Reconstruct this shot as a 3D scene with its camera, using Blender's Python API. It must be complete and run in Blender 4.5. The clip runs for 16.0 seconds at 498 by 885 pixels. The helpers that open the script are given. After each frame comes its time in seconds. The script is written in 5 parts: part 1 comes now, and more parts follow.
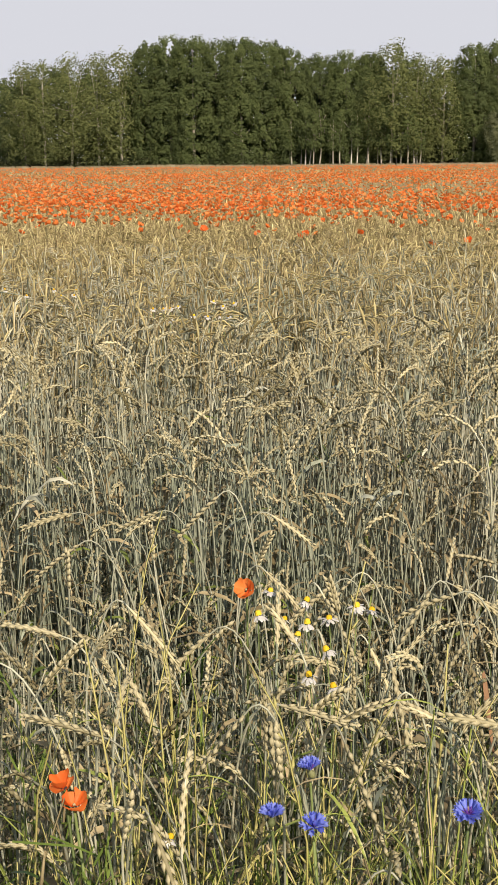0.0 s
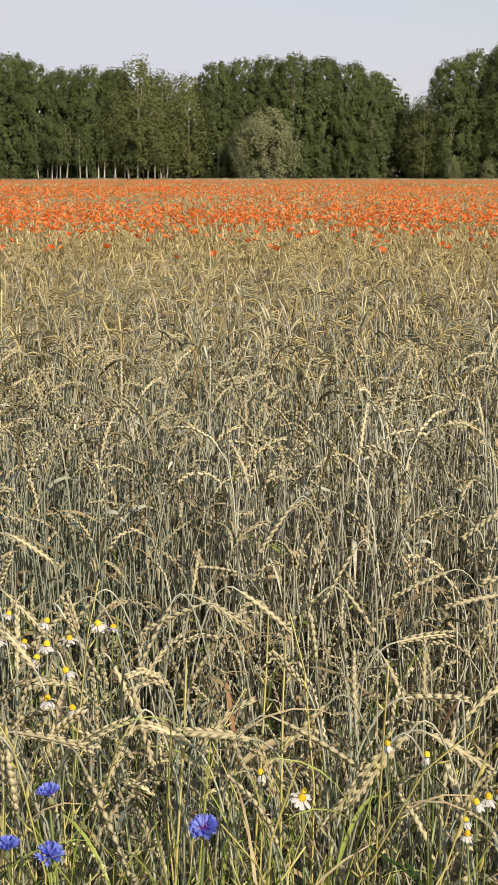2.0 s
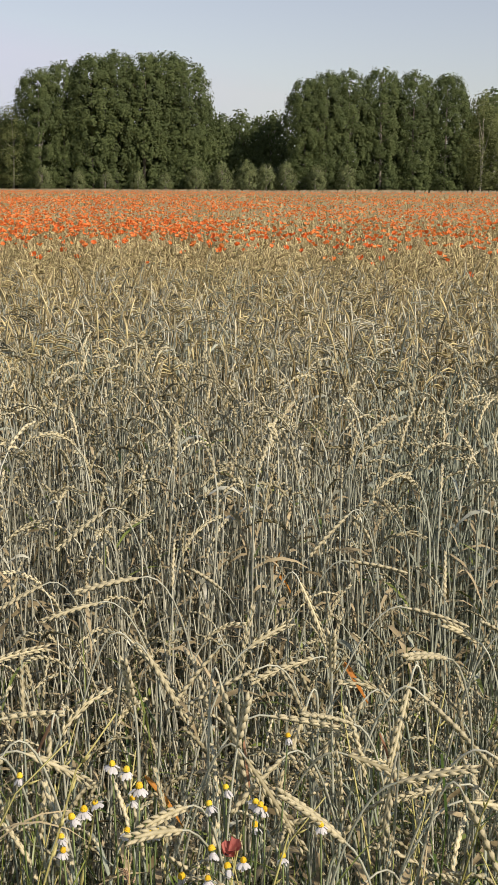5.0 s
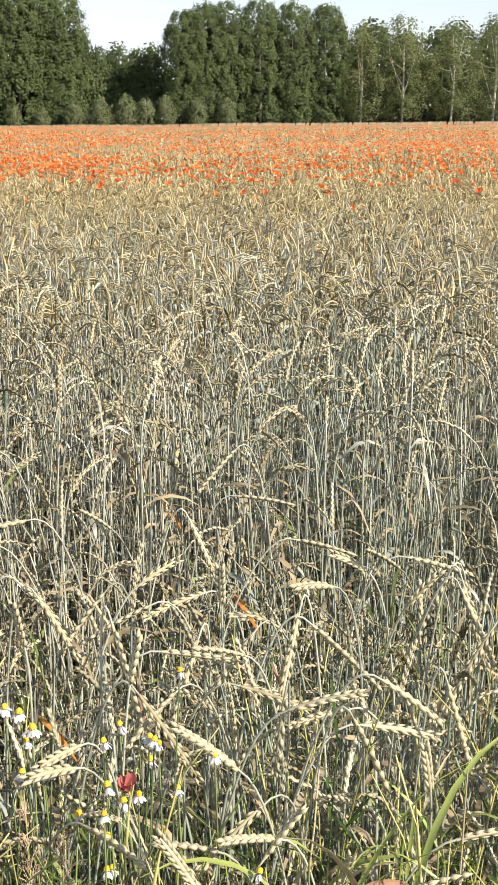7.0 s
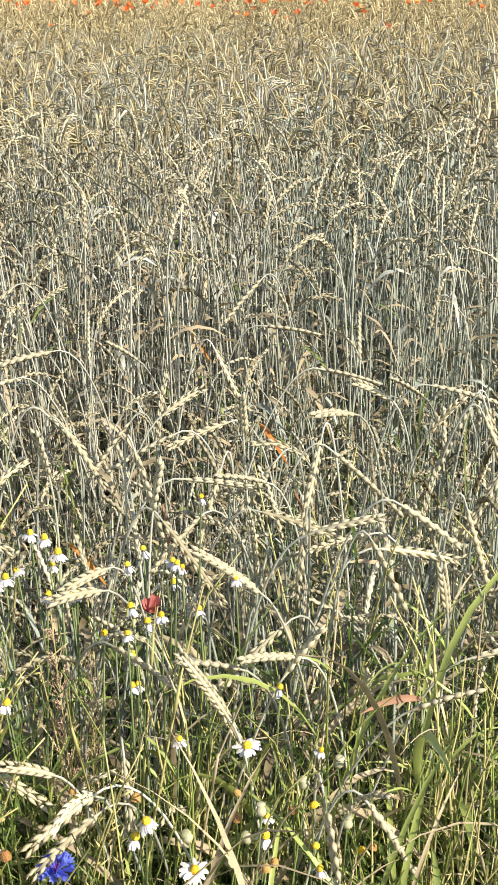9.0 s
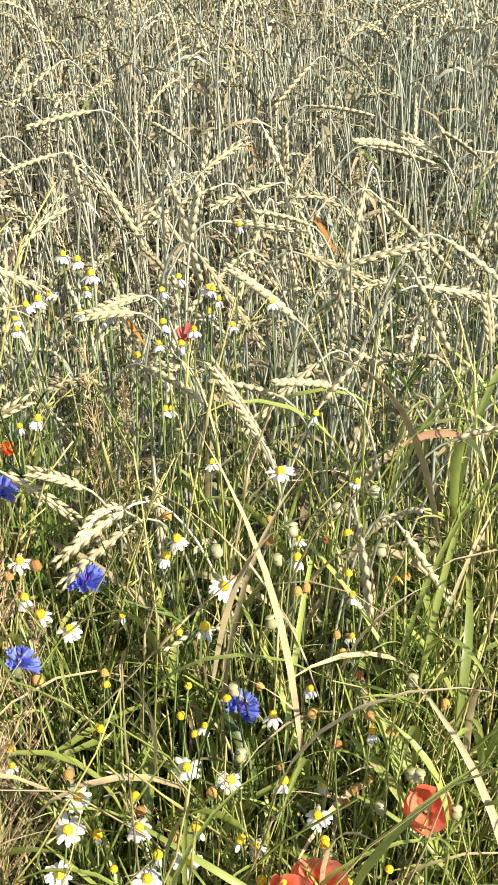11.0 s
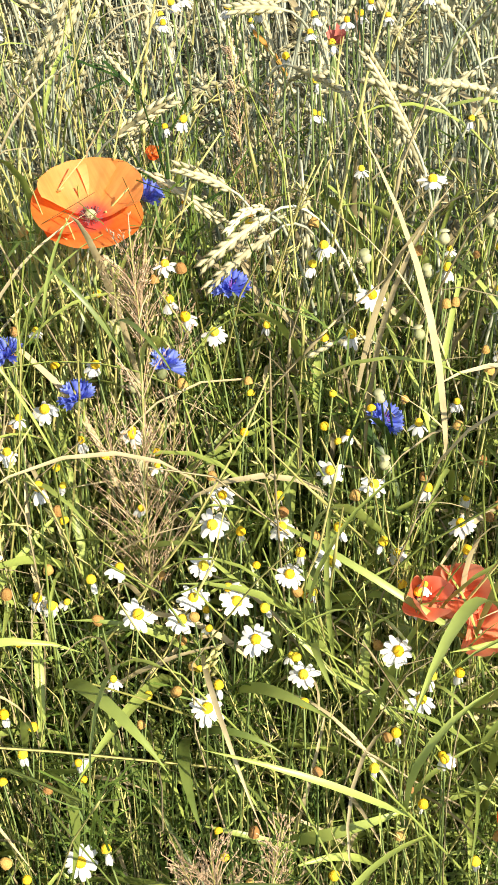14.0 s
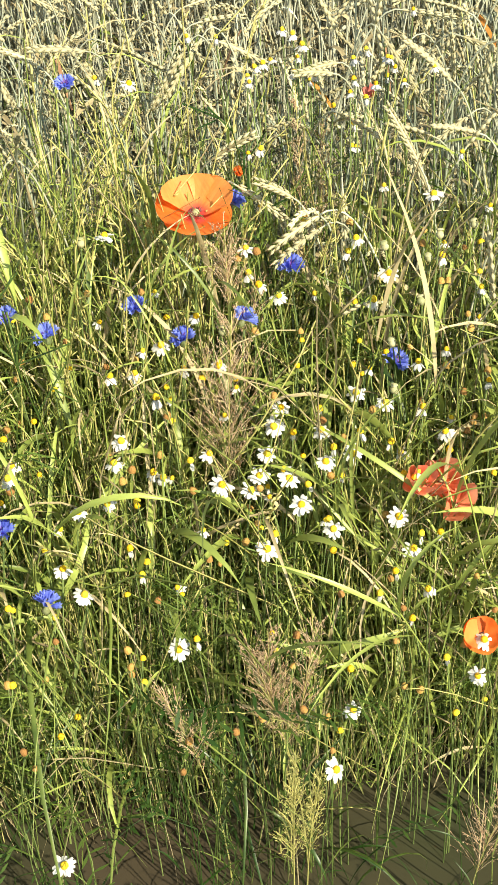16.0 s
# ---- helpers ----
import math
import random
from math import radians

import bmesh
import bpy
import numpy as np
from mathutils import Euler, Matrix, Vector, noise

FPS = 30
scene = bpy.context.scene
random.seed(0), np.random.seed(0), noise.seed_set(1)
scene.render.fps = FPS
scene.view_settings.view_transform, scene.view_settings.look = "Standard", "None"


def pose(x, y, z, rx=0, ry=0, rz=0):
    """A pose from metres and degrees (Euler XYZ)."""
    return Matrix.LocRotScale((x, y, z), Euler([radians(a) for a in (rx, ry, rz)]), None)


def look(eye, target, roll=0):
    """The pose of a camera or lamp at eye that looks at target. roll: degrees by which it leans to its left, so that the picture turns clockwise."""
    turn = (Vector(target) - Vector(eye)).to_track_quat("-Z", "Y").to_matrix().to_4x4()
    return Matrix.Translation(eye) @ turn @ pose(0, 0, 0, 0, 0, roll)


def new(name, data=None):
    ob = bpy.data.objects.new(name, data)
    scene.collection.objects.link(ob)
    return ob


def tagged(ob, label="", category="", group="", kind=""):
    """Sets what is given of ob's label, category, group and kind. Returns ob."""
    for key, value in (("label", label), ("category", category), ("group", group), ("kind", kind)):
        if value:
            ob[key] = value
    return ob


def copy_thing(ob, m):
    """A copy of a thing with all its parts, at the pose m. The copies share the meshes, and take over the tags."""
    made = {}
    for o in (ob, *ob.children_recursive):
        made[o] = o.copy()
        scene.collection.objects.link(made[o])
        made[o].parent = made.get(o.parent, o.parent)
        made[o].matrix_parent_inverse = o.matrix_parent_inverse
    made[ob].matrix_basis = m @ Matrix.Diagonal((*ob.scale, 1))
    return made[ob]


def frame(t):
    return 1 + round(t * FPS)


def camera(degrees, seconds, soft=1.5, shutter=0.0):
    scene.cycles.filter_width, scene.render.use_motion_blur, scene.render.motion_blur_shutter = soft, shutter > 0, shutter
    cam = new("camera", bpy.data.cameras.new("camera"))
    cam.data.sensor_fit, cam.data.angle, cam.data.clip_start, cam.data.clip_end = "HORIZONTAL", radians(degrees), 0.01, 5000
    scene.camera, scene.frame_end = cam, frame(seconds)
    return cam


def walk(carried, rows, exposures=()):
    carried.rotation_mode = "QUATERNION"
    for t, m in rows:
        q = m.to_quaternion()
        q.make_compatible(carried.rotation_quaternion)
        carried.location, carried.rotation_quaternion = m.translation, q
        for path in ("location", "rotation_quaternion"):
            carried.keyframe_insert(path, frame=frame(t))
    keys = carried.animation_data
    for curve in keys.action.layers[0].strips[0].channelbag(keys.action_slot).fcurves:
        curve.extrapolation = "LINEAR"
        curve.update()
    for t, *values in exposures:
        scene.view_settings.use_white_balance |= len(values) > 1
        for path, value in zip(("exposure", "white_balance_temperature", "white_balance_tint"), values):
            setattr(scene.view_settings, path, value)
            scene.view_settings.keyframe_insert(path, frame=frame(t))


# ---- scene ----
cam = camera(22.5, 16.0)
PATH = [
    (0, (-0.015, 0.0, 1.301), (-0.616, 1.856, 0.8634), -0.5),
    (0.5, (-0.005, 0.011, 1.299), (-0.513, 1.895, 0.8648), -0.5),
    (1, (-0.002, 0.016, 1.299), (-0.415, 1.925, 0.8691), -0.1),
    (1.5, (0.002, 0.02, 1.297), (-0.317, 1.947, 0.8735), 0.1),
    (2, (0.005, 0.021, 1.298), (-0.219, 1.963, 0.8810), 0.0),
    (2.5, (0.01, 0.027, 1.296), (-0.1, 1.979, 0.8804), 0.0),
    (3, (0.013, 0.027, 1.297), (-0.009, 1.983, 0.8819), 0.0),
    (3.5, (0.017, 0.029, 1.298), (0.1, 1.983, 0.8854), 0.3),
    (4, (0.022, 0.031, 1.298), (0.208, 1.98, 0.8920), 0.8),
    (4.5, (0.029, 0.03, 1.299), (0.313, 1.967, 0.8963), 0.7),
    (5, (0.032, 0.031, 1.299), (0.427, 1.95, 0.8987), 0.3),
    (5.2, (0.034, 0.031, 1.299), (0.479, 1.939, 0.8993), 0.2),
    (7.3, (0.039, 0.029, 1.298), (0.602, 1.873, 0.7640), -0.4),
    (7.5, (0.041, 0.029, 1.296), (0.601, 1.865, 0.735), -0.5),
    (8, (0.044, 0.025, 1.296), (0.567, 1.851, 0.6704), -0.9),
    (8.5, (0.049, 0.024, 1.295), (0.539, 1.837, 0.6078), -1.3),
    (9, (0.051, 0.024, 1.294), (0.528, 1.816, 0.544), -1.5),
    (9.2, (0.051, 0.027, 1.294), (0.519, 1.799, 0.493), -1.5),
    (11.3, (0.061, -0.011, 1.159), (0.394, 1.728, 0.228), -2.2),
    (11.5, (0.061, -0.012, 1.16), (0.377, 1.724, 0.219), -2.4),
    (12, (0.04, -0.014, 1.144), (0.343, 1.719, 0.192), -2.5),
    (12.5, (0.038, -0.019, 1.12), (0.313, 1.682, 0.103), -2.8),
    (13, (0.044, -0.025, 1.093), (0.276, 1.631, -0.005), -3.3),
    (13.5, (0.032, -0.027, 1.081), (0.2, 1.616, -0.047), -4.1),
    (14, (0.035, -0.035, 1.079), (0.165, 1.603, -0.063), -4.5),
    (14.5, (0.04, -0.033, 1.078), (0.13, 1.6, -0.073), -5.4),
    (15, (0.015, -0.166, 1.14), (0.114, 1.485, 0.015), -5.2),
    (15.5, (-0.006, -0.326, 1.202), (0.089, 1.334, 0.091), -4.5),
    (16, (-0.012, -0.42, 1.244), (0.056, 1.233, 0.12), -4.1),
]
walk(cam, [(t, look(eye, target, roll)) for t, eye, target, roll in PATH],
     [(0, -0.09, 7250, 16), (5.2, -0.16, 6700, 18.5), (7.3, 0.58, 6350, 18), (9.2, 0.58, 6300, 17.5), (11.3, 0.74, 6800, 9.5), (12.5, 0.79, 6800, 8), (14.5, 0.85, 7050, 5), (16, 0.78, 7250, 2)])

# ---------- sky, sun ----------
SUN = Vector((0.50, -0.66, 0.56)).normalized()
world = bpy.data.worlds.new("world")
scene.world = world
world.use_nodes = True
wn, wl = world.node_tree.nodes, world.node_tree.links
sky = wn.new("ShaderNodeTexSky")
sky.sky_type, sky.sun_disc = "NISHITA", False
sky.sun_elevation = math.asin(SUN.z)
sky.sun_rotation = math.atan2(SUN.x, SUN.y)
sky.air_density, sky.dust_density, sky.ozone_density = 1.0, 0.6, 1.6
wn["Background"].inputs["Strength"].default_value = 0.122
haze = wn.new("ShaderNodeHueSaturation")
haze.inputs["Saturation"].default_value = 0.64
wl.new(sky.outputs[0], haze.inputs["Color"])
even = wn.new("ShaderNodeMix")  # summer haze evens out the bright rim of the sky
even.data_type, even.blend_type = "RGBA", "DARKEN"
even.inputs["Factor"].default_value = 1.0
even.inputs["B"].default_value = (5.5, 6.15, 7.1, 1)
wl.new(haze.outputs[0], even.inputs["A"])
wl.new(even.outputs["Result"], wn["Background"].inputs[0])
sun = new("sun", bpy.data.lights.new("sun", "SUN"))
sun.data.energy, sun.data.angle, sun.data.color = 5.0, radians(0.6), (1.0, 0.91, 0.76)
sun.matrix_world = look(SUN * 50, (0, 0, 0))

rng = np.random.default_rng(7)


# ---------- materials ----------
def material(name, low, high, scale=40.0, rough=0.6, through_light=0.0, by="tint", bump=0.0, detail=4.0, spec=0.3, third=None, third_scale=3.0):
    """Two base colours mixed by a stalk's own tint (or by island) and fine grain; through_light: share of light that passes the leaf."""
    m = bpy.data.materials.new(name)
    m.use_nodes = True
    n, l = m.node_tree.nodes, m.node_tree.links
    p, out = n["Principled BSDF"], n["Material Output"]
    p.inputs["Roughness"].default_value = rough
    p.inputs["Specular IOR Level"].default_value = spec
    co = n.new("ShaderNodeTexCoord")
    tex = n.new("ShaderNodeTexNoise")
    tex.inputs["Scale"].default_value, tex.inputs["Detail"].default_value = scale, detail
    l.new(co.outputs["Object"], tex.inputs["Vector"])
    if by == "tint":
        src = n.new("ShaderNodeAttribute")
        src.attribute_name = "tint"
        fac = src.outputs["Fac"]
    elif by == "island":
        fac = n.new("ShaderNodeNewGeometry").outputs["Random Per Island"]
    else:
        fac = n.new("ShaderNodeObjectInfo").outputs["Random"]
    add = n.new("ShaderNodeMath")
    add.operation = "MULTIPLY_ADD"
    l.new(tex.outputs["Fac"], add.inputs[0])
    add.inputs[1].default_value = 0.9
    sub = n.new("ShaderNodeMath")
    sub.operation = "SUBTRACT"
    l.new(fac, sub.inputs[0])
    sub.inputs[1].default_value = 0.45
    l.new(sub.outputs[0], add.inputs[2])
    mix = n.new("ShaderNodeMix")
    mix.data_type = "RGBA"
    mix.inputs["A"].default_value, mix.inputs["B"].default_value = (*low, 1), (*high, 1)
    l.new(add.outputs[0], mix.inputs["Factor"])
    colour = mix.outputs["Result"]
    if third:
        big = n.new("ShaderNodeTexNoise")
        big.inputs["Scale"].default_value = third_scale
        l.new(co.outputs["Object"], big.inputs["Vector"])
        ramp = n.new("ShaderNodeMapRange")
        ramp.inputs["From Min"].default_value, ramp.inputs["From Max"].default_value = 0.45, 0.65
        l.new(big.outputs["Fac"], ramp.inputs["Value"])
        mix2 = n.new("ShaderNodeMix")
        mix2.data_type = "RGBA"
        l.new(ramp.outputs[0], mix2.inputs["Factor"])
        l.new(colour, mix2.inputs["A"])
        mix2.inputs["B"].default_value = (*third, 1)
        colour = mix2.outputs["Result"]
    l.new(colour, p.inputs["Base Color"])
    if bump:
        b = n.new("ShaderNodeBump")
        b.inputs["Strength"].default_value, b.inputs["Distance"].default_value = bump, 0.002
        l.new(tex.outputs["Fac"], b.inputs["Height"])
        l.new(b.outputs[0], p.inputs["Normal"])
    if through_light:
        t = n.new("ShaderNodeBsdfTranslucent")
        l.new(colour, t.inputs["Color"])
        s = n.new("ShaderNodeMixShader")
        s.inputs[0].default_value = through_light
        l.new(p.outputs[0], s.inputs[1])
        l.new(t.outputs[0], s.inputs[2])
        l.new(s.outputs[0], out.inputs["Surface"])
    return m


M_STEM = material("straw_stem", (0.06, 0.062, 0.036), (0.72, 0.73, 0.57), 60, 0.4, spec=0.4, third=(0.30, 0.345, 0.26), third_scale=1.2)
M_EAR = material("grain_ear", (0.125, 0.11, 0.05), (0.70, 0.645, 0.42), 120, 0.6, bump=0.3)
# Ear and stem colours of the further crop, yellower than the near ones.
M_EAR_FAR = material("far_ear", (0.205, 0.175, 0.066), (0.79, 0.695, 0.365), 30, 0.6)
M_STEM_FAR = material("far_stem", (0.16, 0.125, 0.052), (0.62, 0.52, 0.28), 30, 0.5)
M_DRY = material("dry_leaf", (0.12, 0.095, 0.045), (0.56, 0.47, 0.28), 50, 0.6, 0.1)
# The dark ends of blade and feather green hold the low margin's painted shade.
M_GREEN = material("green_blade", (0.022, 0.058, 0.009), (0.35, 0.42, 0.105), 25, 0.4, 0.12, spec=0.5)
M_RYE = material("ryegrass", (0.27, 0.27, 0.075), (0.62, 0.57, 0.23), 60, 0.5, 0.06)
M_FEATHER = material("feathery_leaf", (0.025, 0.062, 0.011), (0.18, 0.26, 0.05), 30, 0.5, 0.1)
M_PANICLE = material("brown_panicle", (0.46, 0.30, 0.185), (0.72, 0.56, 0.39), 80, 0.6, 0.25)
M_PETAL_RED = material("poppy_petal", (0.92, 0.14, 0.02), (1.0, 0.46, 0.14), 38, 0.5, 0.42, by="object", bump=0.2)
M_PETAL_SMALL = material("small_poppy_petal", (0.90, 0.15, 0.025), (1.0, 0.36, 0.10), 90, 0.5, 0.4, by="object", bump=0.2)
M_STAMEN = material("reddish_stamen", (0.10, 0.03, 0.04), (0.28, 0.11, 0.11), 200, 0.7, by="object")
M_PETAL_DEEP = material("salmon_poppy_petal", (0.80, 0.11, 0.05), (0.98, 0.36, 0.20), 70, 0.5, 0.35, by="object", bump=0.3)
M_PETAL_DULL = material("withered_poppy_petal", (0.38, 0.09, 0.08), (0.62, 0.24, 0.19), 200, 0.7, 0.2, by="object", bump=0.3)
M_PETAL_FAR = material("far_poppy_petal", (0.96, 0.19, 0.04), (1.0, 0.40, 0.12), 8, 0.5, 0.40)
M_PETAL_WHITE = material("ray_petal", (0.68, 0.68, 0.66), (0.78, 0.78, 0.76), 60, 0.5, 0.25, by="object")
M_DISC = material("yellow_disc", (0.80, 0.47, 0.015), (0.90, 0.66, 0.05), 900, 0.6, by="object", bump=0.6)
M_FADED = material("faded_disc", (0.30, 0.15, 0.05), (0.55, 0.34, 0.10), 700, 0.8, by="object", bump=0.6)
M_BLUE = material("blue_floret", (0.11, 0.16, 0.72), (0.32, 0.41, 0.95), 60, 0.5, 0.35, by="object")
M_VIOLET = material("violet_stamen", (0.10, 0.03, 0.28), (0.22, 0.08, 0.45), 90, 0.5, by="object")
M_BRACT = material("bract", (0.10, 0.13, 0.05), (0.24, 0.25, 0.12), 300, 0.6, by="object", bump=0.4)
M_STALK = material("flower_stalk", (0.075, 0.115, 0.03), (0.21, 0.275, 0.09), 60, 0.5, by="object")
M_DARK = material("poppy_heart", (0.03, 0.02, 0.03), (0.09, 0.05, 0.06), 200, 0.7, by="object")
M_CAPSULE = material("seed_capsule", (0.30, 0.32, 0.16), (0.48, 0.46, 0.28), 150, 0.6, by="object")
M_SOIL = material("soil", (0.028, 0.022, 0.014), (0.07, 0.054, 0.032), 14, 0.95, by="object", bump=0.8, third=(0.03, 0.04, 0.015), third_scale=2.0)
M_MASS = material("grain_mass", (0.27, 0.205, 0.095), (0.50, 0.39, 0.19), 6, 0.9, by="object", bump=0.5, third=(0.36, 0.29, 0.135), third_scale=0.5)
M_VERGE = material("pale_verge", (0.42, 0.36, 0.22), (0.60, 0.53, 0.36), 4, 0.9)
M_BARK = material("bark", (0.16, 0.14, 0.11), (0.42, 0.39, 0.33), 3, 0.9, by="object", bump=0.6)
M_BARK_PALE = material("pale_bark", (0.34, 0.31, 0.25), (0.62, 0.58, 0.50), 3, 0.9, by="object")
M_LEAF = material("poplar_leaf", (0.098, 0.134, 0.052), (0.19, 0.238, 0.096), 0.5, 0.7, 0.48, by="island", spec=0.1, third=(0.118, 0.155, 0.067), third_scale=0.15)
M_LEAF_LIGHT = material("light_leaf", (0.15, 0.18, 0.07), (0.26, 0.295, 0.12), 0.5, 0.7, 0.5, by="island", spec=0.1)
M_WILLOW = material("willow_leaf", (0.19, 0.215, 0.11), (0.32, 0.35, 0.20), 0.6, 0.7, 0.35, by="island", spec=0.1)
M_POLLARD = material("pollard_leaf", (0.125, 0.155, 0.068), (0.235, 0.275, 0.125), 0.8, 0.7, 0.35, by="island", spec=0.1)
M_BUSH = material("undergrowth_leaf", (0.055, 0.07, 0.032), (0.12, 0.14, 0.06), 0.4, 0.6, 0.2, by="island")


def petal_material(m, heart, reach, rim=None, span=(0.016, 0.026)):
    """Adds a deeper heart round the petal's foot, fine streaks from it and, if given, a faded rim."""
    n, l = m.node_tree.nodes, m.node_tree.links
    p = n["Principled BSDF"]
    src = p.inputs["Base Color"].links[0].from_socket
    co = n.new("ShaderNodeTexCoord")
    ln = n.new("ShaderNodeVectorMath")
    ln.operation = "LENGTH"
    l.new(co.outputs["Object"], ln.inputs[0])
    mp = n.new("ShaderNodeMapRange")
    mp.interpolation_type = "SMOOTHSTEP"
    mp.inputs["From Min"].default_value, mp.inputs["From Max"].default_value = reach, reach * 0.35
    l.new(ln.outputs["Value"], mp.inputs["Value"])
    st = n.new("ShaderNodeMapping")
    st.inputs["Scale"].default_value = (25, 420, 25)
    l.new(co.outputs["Object"], st.inputs["Vector"])
    nz = n.new("ShaderNodeTexNoise")
    nz.inputs["Scale"].default_value = 1.0
    l.new(st.outputs[0], nz.inputs["Vector"])
    sm = n.new("ShaderNodeMix")
    sm.data_type, sm.blend_type = "RGBA", "MULTIPLY"
    sm.inputs["Factor"].default_value = 0.3
    l.new(src, sm.inputs["A"])
    rp = n.new("ShaderNodeMapRange")
    rp.inputs["From Min"].default_value, rp.inputs["From Max"].default_value = 0.3, 0.6
    rp.inputs["To Min"].default_value = 0.45
    l.new(nz.outputs["Fac"], rp.inputs["Value"])
    l.new(rp.outputs[0], sm.inputs["B"])
    mx = n.new("ShaderNodeMix")
    mx.data_type = "RGBA"
    l.new(mp.outputs[0], mx.inputs["Factor"])
    l.new(sm.outputs["Result"], mx.inputs["A"])
    mx.inputs["B"].default_value = (*heart, 1)
    done = mx.outputs["Result"]
    if rim:
        far = n.new("ShaderNodeMapRange")
        far.inputs["From Min"].default_value, far.inputs["From Max"].default_value = span
        far.inputs["To Max"].default_value = 0.55
        l.new(ln.outputs["Value"], far.inputs["Value"])
        fade = n.new("ShaderNodeMix")
        fade.data_type = "RGBA"
        l.new(far.outputs[0], fade.inputs["Factor"])
        l.new(done, fade.inputs["A"])
        fade.inputs["B"].default_value = (*rim, 1)
        done = fade.outputs["Result"]
    for node in n:
        if node.type == "BSDF_TRANSLUCENT":
            l.new(done, node.inputs["Color"])
    l.new(done, p.inputs["Base Color"])


petal_material(M_PETAL_RED, (0.84, 0.10, 0.09), 0.021)
petal_material(M_PETAL_DEEP, (0.45, 0.03, 0.03), 0.006, (0.92, 0.45, 0.32))


# ---------- mesh code ----------
def norm(a):
    return a / np.maximum(np.linalg.norm(a, axis=-1, keepdims=True), 1e-9)


class Pile:
    """Triangles gathered from many shapes, with a material and a tint each."""

    def __init__(self):
        self.v, self.t, self.m, self.a, self.n = [], [], [], [], 0

    def add(self, shape, tint=0.5):
        v, t, m = shape
        self.v.append(v)
        self.t.append(t + self.n)
        self.m.append(m)
        self.a.append(np.full(len(v), tint, np.float32) if np.isscalar(tint) else tint)
        self.n += len(v)
        return self

    def scatter(self, shapes, which, mats, tints):
        for k, (v, t, m) in enumerate(shapes):
            sel = np.nonzero(which == k)[0]
            if not len(sel):
                continue
            w = np.einsum("nij,vj->nvi", mats[sel][:, :3, :3], v) + mats[sel][:, None, :3, 3]
            c, nv = len(sel), len(v)
            self.v.append(w.reshape(-1, 3))
            self.t.append((t[None] + (np.arange(c) * nv)[:, None, None]).reshape(-1, 3) + self.n)
            self.m.append(np.tile(m, c))
            self.a.append(np.repeat(tints[sel], nv).astype(np.float32))
            self.n += c * nv
        return self

    def shape(self):
        return np.concatenate(self.v), np.concatenate(self.t), np.concatenate(self.m)

    def mesh(self, name, mats, smooth=True):
        v, t, m = self.shape()
        me = bpy.data.meshes.new(name)
        me.vertices.add(len(v))
        me.vertices.foreach_set("co", v.astype(np.float32).ravel())
        me.loops.add(3 * len(t))
        me.loops.foreach_set("vertex_index", t.astype(np.int32).ravel())
        me.polygons.add(len(t))
        me.polygons.foreach_set("loop_start", np.arange(0, 3 * len(t), 3, dtype=np.int32))
        me.polygons.foreach_set("material_index", m.astype(np.int32))
        me.polygons.foreach_set("use_smooth", np.full(len(t), smooth))
        a = me.attributes.new("tint", "FLOAT", "POINT")
        a.data.foreach_set("value", np.concatenate(self.a))
        for mat in mats:
            me.materials.append(mat)
        me.update(calc_edges=True)
        return me


def merge(*shapes):
    p = Pile()
    for s in shapes:
        p.add(s)
    return p.shape()


def one(name, shape, mats, smooth=True, tint=0.5):
    return Pile().add(shape, tint).mesh(name, mats, smooth)


def tube(pts, rad, sides=4, mat=0, ref=(0.0, 1.0, 0.0), cap=True):
    pts = np.asarray(pts, float)
    rad = np.broadcast_to(np.asarray(rad, float), len(pts))
    t = norm(np.gradient(pts, axis=0))
    a = norm(np.cross(np.asarray(ref, float), t))
    b = np.cross(t, a)
    ang = np.arange(sides) * 2 * math.pi / sides
    ring = np.cos(ang)[None, :, None] * a[:, None] + np.sin(ang)[None, :, None] * b[:, None]
    v = (pts[:, None] + ring * rad[:, None, None]).reshape(-1, 3)
    tris = []
    for i in range(len(pts) - 1):
        for j in range(sides):
            p, q = i * sides + j, i * sides + (j + 1) % sides
            tris += [(p, q, q + sides), (p, q + sides, p + sides)]
    if cap:
        e = (len(pts) - 1) * sides
        tris += [(e, e + j, e + j + 1) for j in range(1, sides - 1)]
    return v, np.array(tris), np.full(len(tris), mat)


def ribbon(pts, width, side, mat=0, fold=0.0):
    pts = np.asarray(pts, float)
    n = len(pts)
    side = norm(np.broadcast_to(np.asarray(side, float), (n, 3)))
    w = np.broadcast_to(np.asarray(width, float), n)[:, None] * side
    tris = []
    if fold:
        up = norm(np.cross(norm(np.gradient(pts, axis=0)), side)) * (fold * np.abs(w).max())
        v = np.stack([pts - w, pts + up, pts + w], 1).reshape(-1, 3)
        k = 3
    else:
        v = np.stack([pts - w, pts + w], 1).reshape(-1, 3)
        k = 2
    for i in range(n - 1):
        for j in range(k - 1):
            p = i * k + j
            tris += [(p, p + 1, p + k + 1), (p, p + k + 1, p + k)]
    return v, np.array(tris), np.full(len(tris), mat)


SPINDLE = np.array([(0, 1, 2), (0, 2, 3), (0, 3, 4), (0, 4, 1), (5, 2, 1), (5, 3, 2), (5, 4, 3), (5, 1, 4)])


def spindle(base, along, across, length, w1, w2, mat=0, belly=0.4):
    """A small pointed husk."""
    along, across = norm(np.asarray(along, float)), norm(np.asarray(across, float))
    other = np.cross(along, across)
    mid = base + along * length * belly
    v = np.array([base, mid + across * w1, mid + other * w2, mid - across * w1, mid - other * w2, base + along * length])
    return v, SPINDLE.copy(), np.full(8, mat)


